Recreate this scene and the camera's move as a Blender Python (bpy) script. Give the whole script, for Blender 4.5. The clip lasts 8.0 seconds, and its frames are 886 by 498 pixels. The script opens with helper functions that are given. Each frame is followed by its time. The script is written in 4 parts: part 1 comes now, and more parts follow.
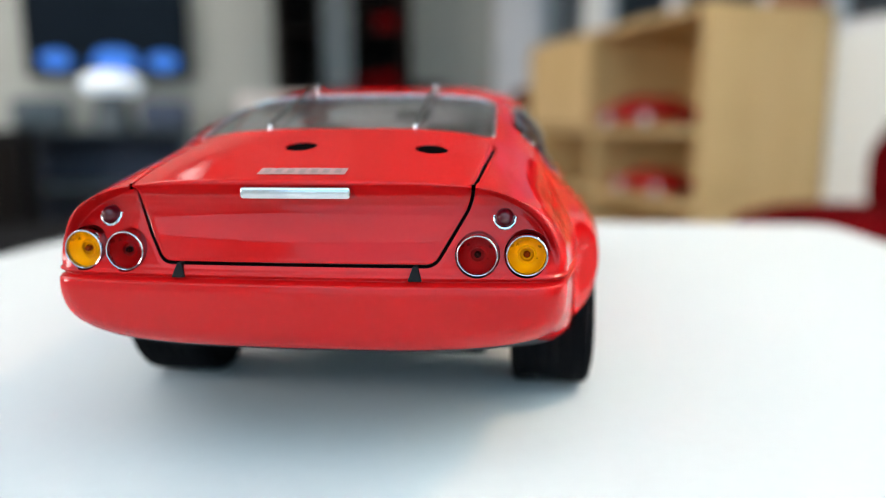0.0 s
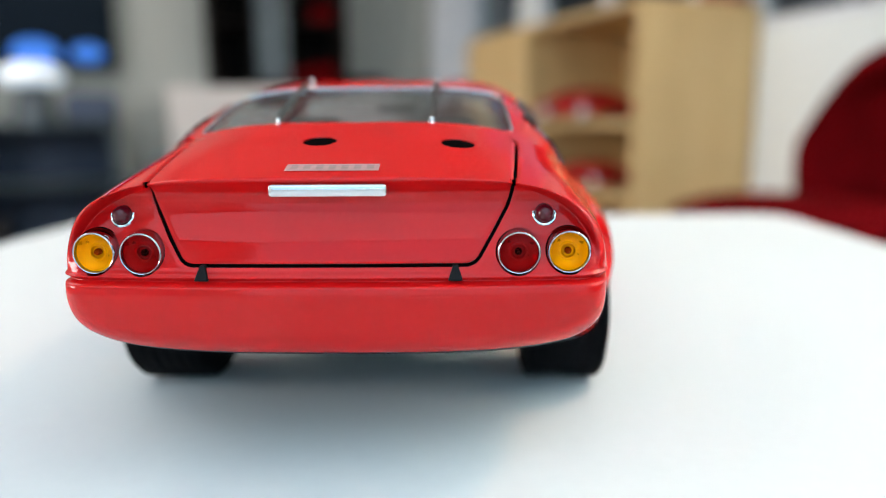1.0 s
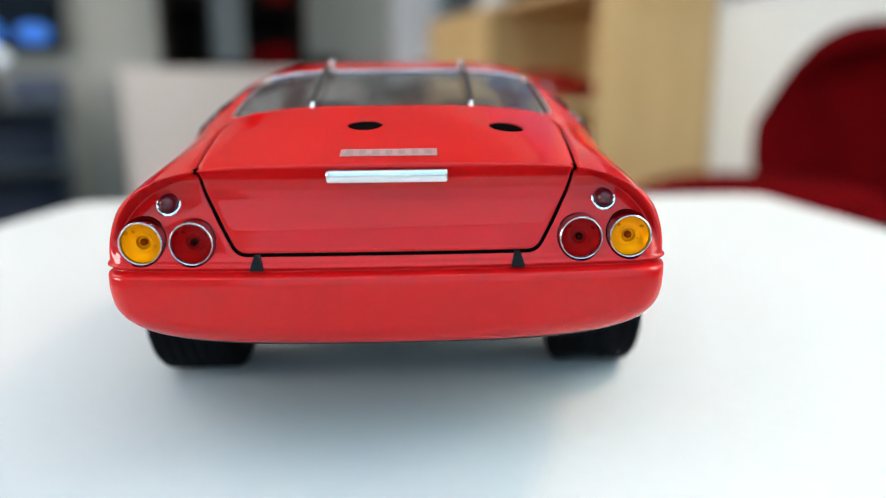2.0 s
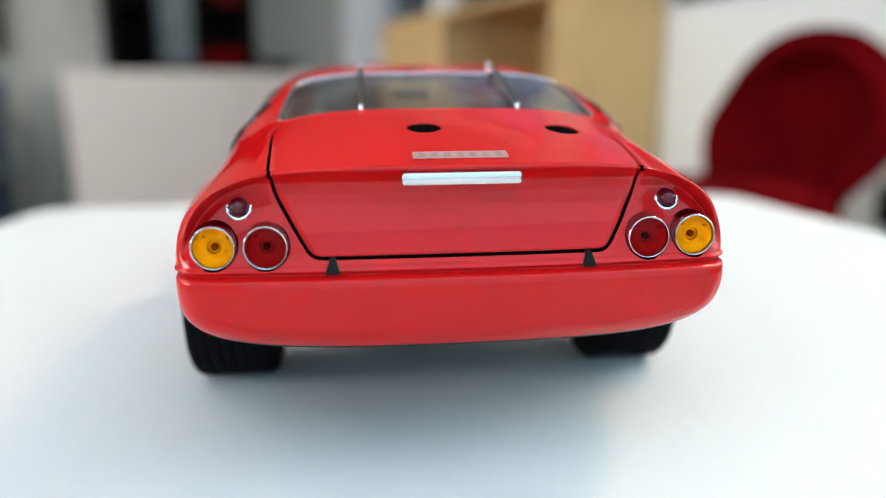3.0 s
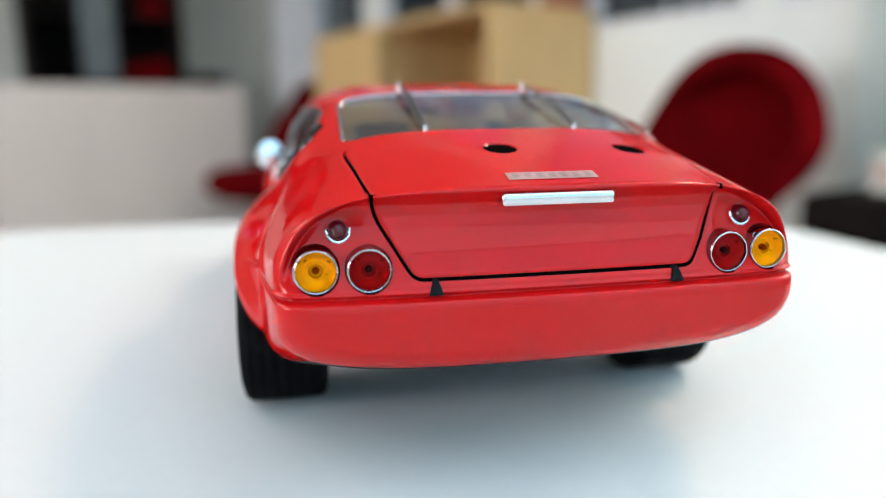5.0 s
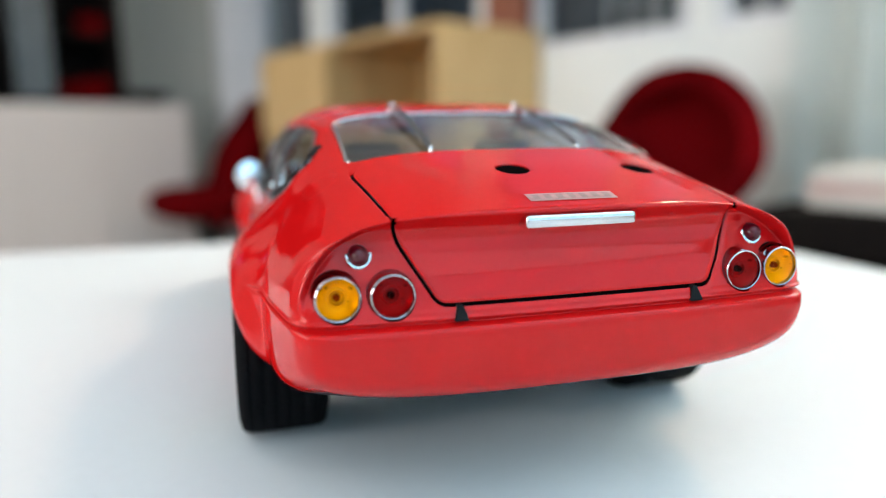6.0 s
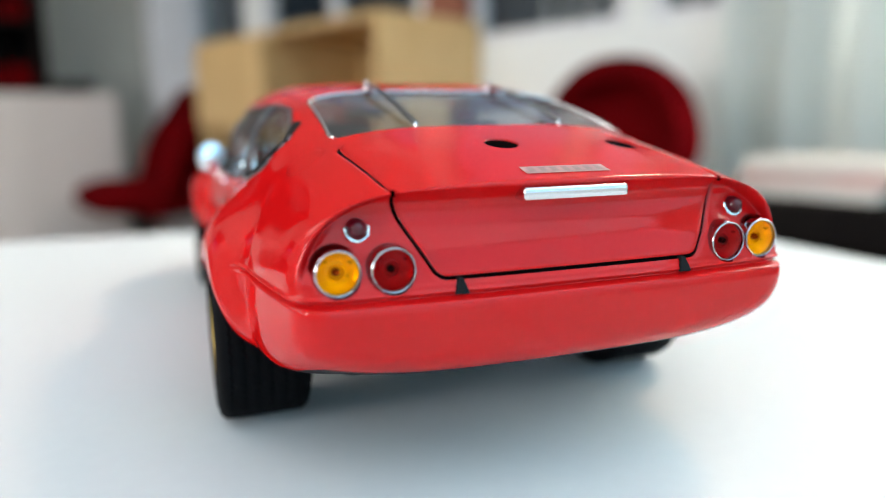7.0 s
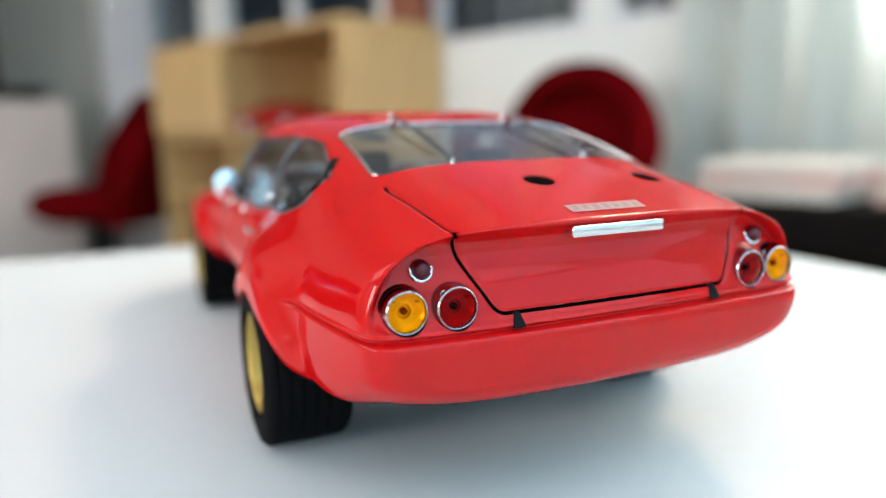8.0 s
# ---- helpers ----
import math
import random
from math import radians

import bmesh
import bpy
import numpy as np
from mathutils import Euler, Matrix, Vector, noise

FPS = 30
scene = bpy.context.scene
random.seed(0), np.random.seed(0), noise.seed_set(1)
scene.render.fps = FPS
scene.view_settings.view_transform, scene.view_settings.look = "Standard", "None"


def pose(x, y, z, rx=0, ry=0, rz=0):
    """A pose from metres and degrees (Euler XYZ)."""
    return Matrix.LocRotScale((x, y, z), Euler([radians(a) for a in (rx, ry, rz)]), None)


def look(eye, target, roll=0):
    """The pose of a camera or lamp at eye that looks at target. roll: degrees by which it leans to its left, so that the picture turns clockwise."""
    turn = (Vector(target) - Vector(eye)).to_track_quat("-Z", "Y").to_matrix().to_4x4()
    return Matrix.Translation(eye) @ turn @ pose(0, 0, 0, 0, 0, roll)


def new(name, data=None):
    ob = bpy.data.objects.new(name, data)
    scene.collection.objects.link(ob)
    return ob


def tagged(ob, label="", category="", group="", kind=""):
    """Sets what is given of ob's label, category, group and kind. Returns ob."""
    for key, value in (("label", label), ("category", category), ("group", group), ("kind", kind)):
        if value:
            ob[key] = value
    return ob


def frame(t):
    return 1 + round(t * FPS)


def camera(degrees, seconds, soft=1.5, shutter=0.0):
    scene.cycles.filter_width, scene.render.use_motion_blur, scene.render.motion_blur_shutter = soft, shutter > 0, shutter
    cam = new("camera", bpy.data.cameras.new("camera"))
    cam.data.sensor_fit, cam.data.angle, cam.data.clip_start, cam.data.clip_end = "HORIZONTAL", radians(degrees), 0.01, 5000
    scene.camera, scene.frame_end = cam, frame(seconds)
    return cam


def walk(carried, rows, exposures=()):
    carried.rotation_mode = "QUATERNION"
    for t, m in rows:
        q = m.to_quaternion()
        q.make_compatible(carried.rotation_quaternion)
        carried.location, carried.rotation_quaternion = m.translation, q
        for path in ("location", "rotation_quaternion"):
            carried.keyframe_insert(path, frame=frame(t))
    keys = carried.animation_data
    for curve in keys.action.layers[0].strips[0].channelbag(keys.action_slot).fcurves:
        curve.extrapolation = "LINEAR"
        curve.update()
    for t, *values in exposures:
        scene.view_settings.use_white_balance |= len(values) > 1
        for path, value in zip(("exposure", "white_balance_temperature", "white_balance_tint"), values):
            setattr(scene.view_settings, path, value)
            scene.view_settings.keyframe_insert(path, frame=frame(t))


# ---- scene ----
cam = camera(63.72, 8.0, soft=1.1)
PATH = [
    (0, (0.03766, -0.11154, 0.67838), (0.01291, 0.08404, 0.64471), -0.30),
    (0.2, (0.03445, -0.11103, 0.67828), (0.01200, 0.08490, 0.64600), -0.29),
    (0.5, (0.02964, -0.11027, 0.67816), (0.01626, 0.08607, 0.64252), -0.28),
    (1, (0.02141, -0.10923, 0.67854), (0.01412, 0.08744, 0.64294), -0.45),
    (1.5, (0.01346, -0.10816, 0.67889), (0.01197, 0.08821, 0.64098), -0.59),
    (2.8, (-0.00852, -0.10705, 0.67891), (0.00555, 0.08793, 0.63664), -0.50),
    (3, (-0.01275, -0.10745, 0.67902), (0.00479, 0.08776, 0.63918), -0.54),
    (3.5, (-0.01885, -0.10670, 0.68008), (0.00447, 0.08806, 0.64105), -0.60),
    (4, (-0.02528, -0.10613, 0.68094), (0.00154, 0.08813, 0.64163), -0.73),
    (5.5, (-0.04321, -0.10310, 0.68040), (0.00009, 0.08921, 0.64661), -0.78),
    (6, (-0.04836, -0.09976, 0.68117), (0.00260, 0.09101, 0.64940), -0.89),
    (6.5, (-0.05498, -0.09962, 0.67957), (0.00266, 0.08937, 0.64854), -0.85),
    (7, (-0.05646, -0.09657, 0.67839), (0.01042, 0.08877, 0.64409), -0.82),
    (7.5, (-0.06642, -0.09562, 0.67970), (0.00989, 0.08621, 0.64631), -0.93),
    (8, (-0.07191, -0.09629, 0.68507), (0.00513, 0.08515, 0.65126), -1.34),
]
walk(cam, [(t, look(eye, target, roll)) for t, eye, target, roll in PATH])
TZ = 0.62                                   # height of the white table top
cam.data.dof.use_dof = True
cam.data.dof.focus_distance = 0.113
cam.data.dof.aperture_fstop = 7.2

# ---- world and light ----
world = bpy.data.worlds.new("sky")
scene.world = world
world.use_nodes = True
sky = world.node_tree.nodes.new("ShaderNodeTexSky")
sky.sky_type, sky.sun_disc = "NISHITA", False
sky.sun_elevation, sky.sun_rotation = radians(35), radians(60)
background = world.node_tree.nodes["Background"]
background.inputs[1].default_value = 0.15
world.node_tree.links.new(sky.outputs[0], background.inputs[0])

ROOM_TURN = 24.2                            # the room's axes against the car's
ROOM = pose(0, 0, 0, 0, 0, ROOM_TURN)       # room x runs to the window wall, room y to the far wall
WIN_X, FAR_Y, LEFT_X, BACK_Y, CEIL = 1.72, 3.80, -3.0, -2.6, 2.55


def area_lamp(name, m, sx, sy, watts, colour):
    data = bpy.data.lights.new(name, "AREA")
    data.shape, data.size, data.size_y = "RECTANGLE", sx, sy
    data.energy, data.color = watts, colour
    ob = new(name, data)
    ob.matrix_world = m
    return ob


area_lamp("daylight_side", look(ROOM @ Vector((WIN_X - 0.16, 0.02, 2.40)), (0, 0, 0.62)), 0.26, 0.26, 33, (1.0, 0.66, 0.43))
# Cool fill from the unseen back window, widened to lift tail and table.
area_lamp("back_window_fill", ROOM @ pose(-0.6, BACK_Y + 0.02, 1.53, 90, 0, 0), 3.7, 1.8, 42, (0.44, 0.78, 1.0))
# Fill from the unseen left window, set forward to brighten the walls.
area_lamp("left_window_fill", ROOM @ pose(LEFT_X + 0.02, 0.9, 1.25, 0, -90, 0), 1.0, 1.3, 92, (1.0, 0.94, 0.91))
# Two ceiling fills with no known source, added for table and far wall.
area_lamp("near_ceiling_fill", ROOM @ pose(-0.6, -1.36, CEIL - 0.075, 0, 0, 0), 3.7, 2.4, 64, (0.49, 0.78, 0.98))
area_lamp("far_ceiling_fill", ROOM @ pose(-1.55, 2.5, CEIL - 0.075, 0, 0, 0), 2.2, 2.2, 60, (1.0, 0.97, 0.94))
area_lamp("daylight_curtain", ROOM @ pose(WIN_X + 0.09, -0.5, 1.64, 0, 90, 0), 1.3, 1.5, 195, (1.0, 0.97, 0.94))
scene.view_settings.exposure = -0.54


# ---- materials ----
def material(name, colour, second=None, rough=0.5, metal=0.0, grain=60.0, blotch=4.0, bump=0.0, coat=0.0, stretch=(1, 1, 1),
             emit=None, power=0.0, rough_var=0.08, spec=0.5, sheen=0.0, coat_rough=0.03, by_object=0.0):
    m = bpy.data.materials.new(name)
    m.use_nodes = True
    t = m.node_tree
    b = t.nodes["Principled BSDF"]
    link = t.links.new
    co = t.nodes.new("ShaderNodeTexCoord")
    mp = t.nodes.new("ShaderNodeMapping")
    mp.inputs["Scale"].default_value = stretch
    link(co.outputs["Object"], mp.inputs[0])
    fine, wide = t.nodes.new("ShaderNodeTexNoise"), t.nodes.new("ShaderNodeTexNoise")
    for n, s in ((fine, grain), (wide, blotch)):
        n.inputs["Scale"].default_value = s
        n.inputs["Detail"].default_value = 5
        link(mp.outputs[0], n.inputs["Vector"])
    both = t.nodes.new("ShaderNodeMath")
    both.operation = "MULTIPLY_ADD"
    link(fine.outputs["Fac"], both.inputs[0])
    both.inputs[1].default_value = 0.5
    half = t.nodes.new("ShaderNodeMath")
    half.operation = "MULTIPLY"
    link(wide.outputs["Fac"], half.inputs[0])
    half.inputs[1].default_value = 0.5
    link(half.outputs[0], both.inputs[2])
    ramp = t.nodes.new("ShaderNodeValToRGB")
    ramp.color_ramp.elements[0].position, ramp.color_ramp.elements[1].position = 0.35, 0.65
    second = second or tuple(c * 0.88 for c in colour)
    ramp.color_ramp.elements[0].color = (*second, 1)
    ramp.color_ramp.elements[1].color = (*colour, 1)
    link(both.outputs[0], ramp.inputs[0])
    link(ramp.outputs[0], b.inputs["Base Color"])
    rr = t.nodes.new("ShaderNodeMapRange")
    rr.inputs[3].default_value, rr.inputs[4].default_value = max(rough - rough_var, 0.02), min(rough + rough_var, 1)
    link(wide.outputs["Fac"], rr.inputs[0])
    link(rr.outputs[0], b.inputs["Roughness"])
    b.inputs["Metallic"].default_value = metal
    b.inputs["Coat Weight"].default_value = coat
    b.inputs["Coat Roughness"].default_value = coat_rough
    b.inputs["Specular IOR Level"].default_value = spec
    b.inputs["Sheen Weight"].default_value = sheen
    if bump:
        bp = t.nodes.new("ShaderNodeBump")
        bp.inputs["Strength"].default_value = bump
        bp.inputs["Distance"].default_value = 0.3 / grain
        link(fine.outputs["Fac"], bp.inputs["Height"])
        link(bp.outputs[0], b.inputs["Normal"])
    if emit:
        b.inputs["Emission Color"].default_value = (*emit, 1)
        b.inputs["Emission Strength"].default_value = power
    return m


def glass(name, tint=(0.9, 0.92, 0.93), gloss=0.02, dust=0.0, ior=1.45):
    m = bpy.data.materials.new(name)
    m.use_nodes = True
    t = m.node_tree
    t.nodes.remove(t.nodes["Principled BSDF"])
    clear, shine, mix, facing = (t.nodes.new(k) for k in ("ShaderNodeBsdfTransparent", "ShaderNodeBsdfGlossy", "ShaderNodeMixShader", "ShaderNodeLayerWeight"))
    clear.inputs[0].default_value = (*tint, 1)
    shine.inputs["Roughness"].default_value = gloss
    head_on = ((ior - 1) / (ior + 1)) ** 2
    edge, gain = t.nodes.new("ShaderNodeMath"), t.nodes.new("ShaderNodeMath")
    edge.operation, gain.operation = "POWER", "MULTIPLY_ADD"
    facing.inputs[0].default_value, edge.inputs[1].default_value = 0.5, 5.0
    gain.inputs[1].default_value, gain.inputs[2].default_value = 1 - head_on, head_on
    t.links.new(facing.outputs["Facing"], edge.inputs[0])
    t.links.new(edge.outputs[0], gain.inputs[0])
    t.links.new(gain.outputs[0], mix.inputs[0])
    if dust:
        film, veil = t.nodes.new("ShaderNodeBsdfDiffuse"), t.nodes.new("ShaderNodeMixShader")
        film.inputs[0].default_value = (0.62, 0.62, 0.62, 1)
        specks, ramp = t.nodes.new("ShaderNodeTexNoise"), t.nodes.new("ShaderNodeMapRange")
        specks.inputs["Scale"].default_value = 90
        ramp.inputs[3].default_value, ramp.inputs[4].default_value = 0.5 * dust, 1.5 * dust
        t.links.new(specks.outputs["Fac"], ramp.inputs[0])
        t.links.new(ramp.outputs[0], veil.inputs[0])
        t.links.new(clear.outputs[0], veil.inputs[1])
        t.links.new(film.outputs[0], veil.inputs[2])
        clear = veil
    t.links.new(clear.outputs[0], mix.inputs[1])
    t.links.new(shine.outputs[0], mix.inputs[2])
    t.links.new(mix.outputs[0], t.nodes["Material Output"].inputs[0])
    return m


RED = material("red_paint", (0.52, 0.0050, 0.0058), (0.50, 0.0045, 0.0053), rough=0.6, grain=900, blotch=40, coat=0.62, rough_var=0.04, spec=0.0, coat_rough=0.035)
BLACK = material("black_plastic", (0.007, 0.007, 0.008), rough=0.6, grain=700, blotch=60, bump=0.1, spec=0.12)
GAP = material("dark_gap", (0.004, 0.003, 0.003), rough=1.0, grain=900, spec=0.0)
RUBBER = material("tyre_rubber", (0.005, 0.005, 0.006), (0.003, 0.003, 0.0035), rough=0.75, grain=1500, blotch=120, bump=0.15, spec=0.05)
CHROME = material("chrome", (0.90, 0.91, 0.93), (0.84, 0.85, 0.88), rough=0.09, metal=1.0, grain=800, blotch=90, rough_var=0.04)
BRIGHT = material("satin_metal", (0.70, 0.70, 0.72), (0.62, 0.62, 0.64), rough=0.16, metal=1.0, grain=900, blotch=90)
STRAP = material("brushed_steel", (0.20, 0.20, 0.21), (0.13, 0.13, 0.14), rough=0.36, metal=1.0, grain=1800, blotch=90)
GOLD = material("gold_rim_paint", (0.52, 0.36, 0.09), (0.40, 0.27, 0.06), rough=0.38, metal=0.55, grain=700, blotch=70)
BOWL = material("silvered_bowl", (0.92, 0.92, 0.92), (0.80, 0.80, 0.80), rough=0.3, metal=0.6, grain=500, blotch=300, rough_var=0.1)
RUBY = material("red_lens", (0.085, 0.002, 0.008), (0.06, 0.001, 0.005), rough=0.3, grain=400, blotch=260, coat=0.9, spec=0.05)
RING = material("lamp_ring_chrome", (0.50, 0.50, 0.53), (0.43, 0.43, 0.46), rough=0.06, metal=1.0, grain=800, blotch=90, rough_var=0.03)
DARKRUBY = material("dark_red_lens", (0.035, 0.001, 0.002), rough=0.25, grain=500, coat=0.2, spec=0.1)
DARKAMBER = material("dark_amber_lens", (0.22, 0.055, 0.002), rough=0.25, grain=500, coat=0.2, spec=0.1)
TAN = material("tan_plastic", (0.45, 0.33, 0.18), rough=0.5, grain=600)
FLECK = material("white_dust", (0.75, 0.75, 0.74), rough=0.9, grain=900)
LEATHER = material("black_leather", (0.055, 0.053, 0.055), (0.035, 0.034, 0.036), rough=0.5, grain=500, bump=0.3)
SILVER = material("silver_print", (0.50, 0.30, 0.30), (0.42, 0.22, 0.22), rough=0.5, metal=0.2, grain=800)
MARK = material("grey_print", (0.36, 0.24, 0.24), (0.28, 0.17, 0.17), rough=0.5, metal=0.2, grain=800)
CARGLASS = glass("car_glass", (0.76, 0.77, 0.79), dust=0.05)
AMBER = glass("amber_lens", (1.0, 0.54, 0.004), ior=1.16)
REDGLASS = glass("ruby_lens", (0.54, 0.006, 0.012), ior=1.2)
PANE = glass("window_glass", (0.93, 0.95, 0.95))


# ---- helpers of this scene ----
def finish(ob, m, smooth=True):
    ob.data.materials.append(m)
    if smooth:
        ob.data.shade_smooth()
    return ob


def part(name, bm, m, parent, label="", smooth=False, at=None):
    """Link a bmesh as one mesh object under a thing or a part."""
    data = bpy.data.meshes.new(name)
    bm.to_mesh(data)
    bm.free()
    ob = finish(new(name, data), m, smooth)
    if smooth:
        data.set_sharp_from_angle(angle=radians(38))
    ob.parent = parent
    if at is not None:
        ob.matrix_local = at
    return tagged(ob, label)


def thing(name, m, label, category, group="", kind=""):
    ob = new(name)
    ob.empty_display_size = 0.02
    ob.matrix_world = m
    return tagged(ob, label, category, group, kind)


def box(x0, x1, y0, y1, z0, z1, bevel=0.0, steps=2, bm=None):
    bm = bm or bmesh.new()
    made = bmesh.ops.create_cube(bm, size=1.0)["verts"]
    bmesh.ops.transform(bm, verts=made, matrix=Matrix.Translation(((x0 + x1) / 2, (y0 + y1) / 2, (z0 + z1) / 2)) @ Matrix.Diagonal((x1 - x0, y1 - y0, z1 - z0, 1)))
    if bevel:
        edges = list({e for v in made for e in v.link_edges})
        bmesh.ops.bevel(bm, geom=edges, offset=bevel, segments=steps, profile=0.6, affect="EDGES")
    return bm


def lathe(profile, steps=48, axis="z", wave=None, bm=None):
    """Turn a profile of (radius, height) round an axis; wave(angle, i) shifts the height."""
    bm = bm or bmesh.new()
    rings = []
    for a in range(steps):
        t = 2 * math.pi * a / steps
        ring = []
        for i, (r, h) in enumerate(profile):
            h = h + (wave(t, i) if wave else 0)
            p = (r * math.cos(t), r * math.sin(t), h)
            ring.append(bm.verts.new({"z": p, "x": (p[2], p[0], p[1]), "y": (p[0], -p[2], p[1])}[axis]))
        rings.append(ring)
    for a in range(steps):
        one, two = rings[a], rings[(a + 1) % steps]
        for i in range(len(profile) - 1):
            bm.faces.new((one[i], two[i], two[i + 1], one[i + 1]))
    bmesh.ops.remove_doubles(bm, verts=bm.verts, dist=1e-6)
    bmesh.ops.recalc_face_normals(bm, faces=bm.faces)
    return bm


def tube(points, radius, sides=8, closed=False, flat=1.0, bm=None):
    """A bar along a line of points; flat squeezes it towards the upright."""
    bm = bm or bmesh.new()
    points = [Vector(p) for p in points]
    n, rings = len(points), []
    for i, p in enumerate(points):
        d = (points[(i + 1) % n] - points[i - 1]) if closed else (points[min(i + 1, n - 1)] - points[max(i - 1, 0)])
        d.normalize()
        side = d.cross(Vector((0, 0, 1)))
        side = side.normalized() if side.length > 1e-4 else Vector((1, 0, 0))
        up = side.cross(d).normalized()
        rings.append([bm.verts.new(p + radius * (math.cos(2 * math.pi * k / sides) * side + flat * math.sin(2 * math.pi * k / sides) * up)) for k in range(sides)])
    for i in range(n if closed else n - 1):
        one, two = rings[i], rings[(i + 1) % n]
        for k in range(sides):
            bm.faces.new((one[k], one[(k + 1) % sides], two[(k + 1) % sides], two[k]))
    if not closed:
        bm.faces.new(rings[0][::-1])
        bm.faces.new(rings[-1])
    bmesh.ops.recalc_face_normals(bm, faces=bm.faces)
    return bm


def curve(keys, ease=True):
    """A smooth curve through (x, y) keys, level outside them."""
    kx, ky = np.array([k[0] for k in keys], float), np.array([k[1] for k in keys], float)
    slope = np.gradient(ky, kx)
    slope[0] = slope[-1] = 0 if not ease else slope[0] * 0.5
    slope[-1] = 0

    def at(x):
        x = np.clip(x, kx[0], kx[-1])
        i = np.clip(np.searchsorted(kx, x) - 1, 0, len(kx) - 2)
        h = kx[i + 1] - kx[i]
        t = (x - kx[i]) / h
        return ((1 + 2 * t) * (1 - t) ** 2 * ky[i] + t * (1 - t) ** 2 * h * slope[i]
                + t * t * (3 - 2 * t) * ky[i + 1] + t * t * (t - 1) * h * slope[i + 1])
    return at


def step(a, b, x):
    t = np.clip((x - a) / (b - a), 0, 1)
    return t * t * (3 - 2 * t)


def polygon(pts):
    """Signed distance to a polygon, minus inside."""
    pts = [np.array(p, float) for p in pts]

    def at(x, y):
        best, inside = np.full(x.shape, 1e9), np.zeros(x.shape, bool)
        for a, b in zip(pts, pts[1:] + pts[:1]):
            d = b - a
            t = np.clip(((x - a[0]) * d[0] + (y - a[1]) * d[1]) / (d @ d), 0, 1)
            best = np.minimum(best, (x - a[0] - t * d[0]) ** 2 + (y - a[1] - t * d[1]) ** 2)
            if d[1]:
                inside ^= ((a[1] > y) != (b[1] > y)) & (x < d[0] * (y - a[1]) / d[1] + a[0])
        return np.where(inside, -1, 1) * np.sqrt(best)
    return at


def rounded(pts, r, n=6):
    """The polygon's points with rounded corners."""
    out = []
    for i, p in enumerate(pts):
        p = Vector(p)
        a, b = Vector(pts[i - 1]) - p, Vector(pts[(i + 1) % len(pts)]) - p
        k = min(r, a.length * 0.45, b.length * 0.45)
        a, b = p + a.normalized() * k, p + b.normalized() * k
        out += [tuple((1 - t) ** 2 * a + 2 * t * (1 - t) * p + t * t * b) for t in (j / n for j in range(n + 1))]
    return out


# ---- the model car: its skin as one smooth solid, in millimetres, y ahead from the tail lamps, z up from the table ----
HALF = curve([(-6, 42.1), (4, 43.9), (20, 46.3), (45, 47.6), (80, 48.0), (150, 48.0), (185, 47.2), (210, 45.0), (228, 41.0), (242, 36.0)])
TOP = curve([(-6, 49.0), (-1, 50.2), (6, 52.2), (16, 55.0), (30, 58.4), (45, 62.2), (62, 65.9), (80, 68.4), (100, 69.6), (116, 68.9), (126, 66.2), (138, 59.6),
             (150, 52.6), (160, 50.4), (185, 47.0), (210, 42.6), (230, 37.5), (242, 34.5)])
SQUARE = curve([(-6, 3.6), (5, 3.35), (14, 3.3), (24, 3.3), (32, 3.4), (45, 4.4), (60, 5.2), (118, 5.2), (140, 3.6), (156, 3.2), (242, 3.4)])
WAIST = curve([(-6, 3.6), (5, 3.15), (14, 2.75), (24, 2.55), (32, 2.48), (45, 2.35), (70, 2.25), (118, 2.2), (140, 2.6), (156, 3.2), (242, 3.4)])
TAPER = curve([(-6, 0), (5, 0.015), (20, 0.08), (32, 0.10), (45, 0.155), (60, 0.205), (118, 0.205), (140, 0.14), (156, 0.0), (242, 0)])
LOWER = curve([(-6, 3.0), (2, 3.5), (9, 5.0), (16, 6.4), (24, 6.8), (36, 6.5), (50, 4.2), (62, 3.5), (242, 3.5)])
SILL = curve([(-6, 21.6), (6, 20.2), (18, 17.6), (32, 17.5), (46, 15.5), (80, 14.0), (190, 14.0), (242, 18.0)])
TAIL_OUT = curve([(17, 3.5), (20, 0.6), (22, -1.2), (25, -2.9), (29, -3.9), (32.6, -4.25), (33.3, -4.1), (34.3, -3.2), (37, -2.8), (42, -2.3), (47, -1.7), (52, -1.0), (56, -0.5)])
TAIL_IN = curve([(34, -3.2), (36, -2.5), (37, -2.1), (40, -1.1), (46.4, 1.3), (47.6, 1.1), (48.6, 0.0), (49.4, -1.0), (50.2, -1.3), (52, -1.0)])
half_brow = [(42.2, 35.6), (42.0, 38.4), (40.3, 42.4), (37.4, 45.5), (33.8, 47.4), (29.2, 48.9), (20.0, 49.6)]
BROW = polygon(rounded(half_brow + [(-x, z) for x, z in half_brow[::-1]], 2.0))
AXLES = ((51.5, 17.4), (184.5, 17.0))
POCKETS = ((37.2, 38.45, 3.58), (29.4, 38.45, 3.58))


def smax(a, b, k):
    h = np.maximum(k - np.abs(a - b), 0) / k
    return np.maximum(a, b) + h * h * k / 4


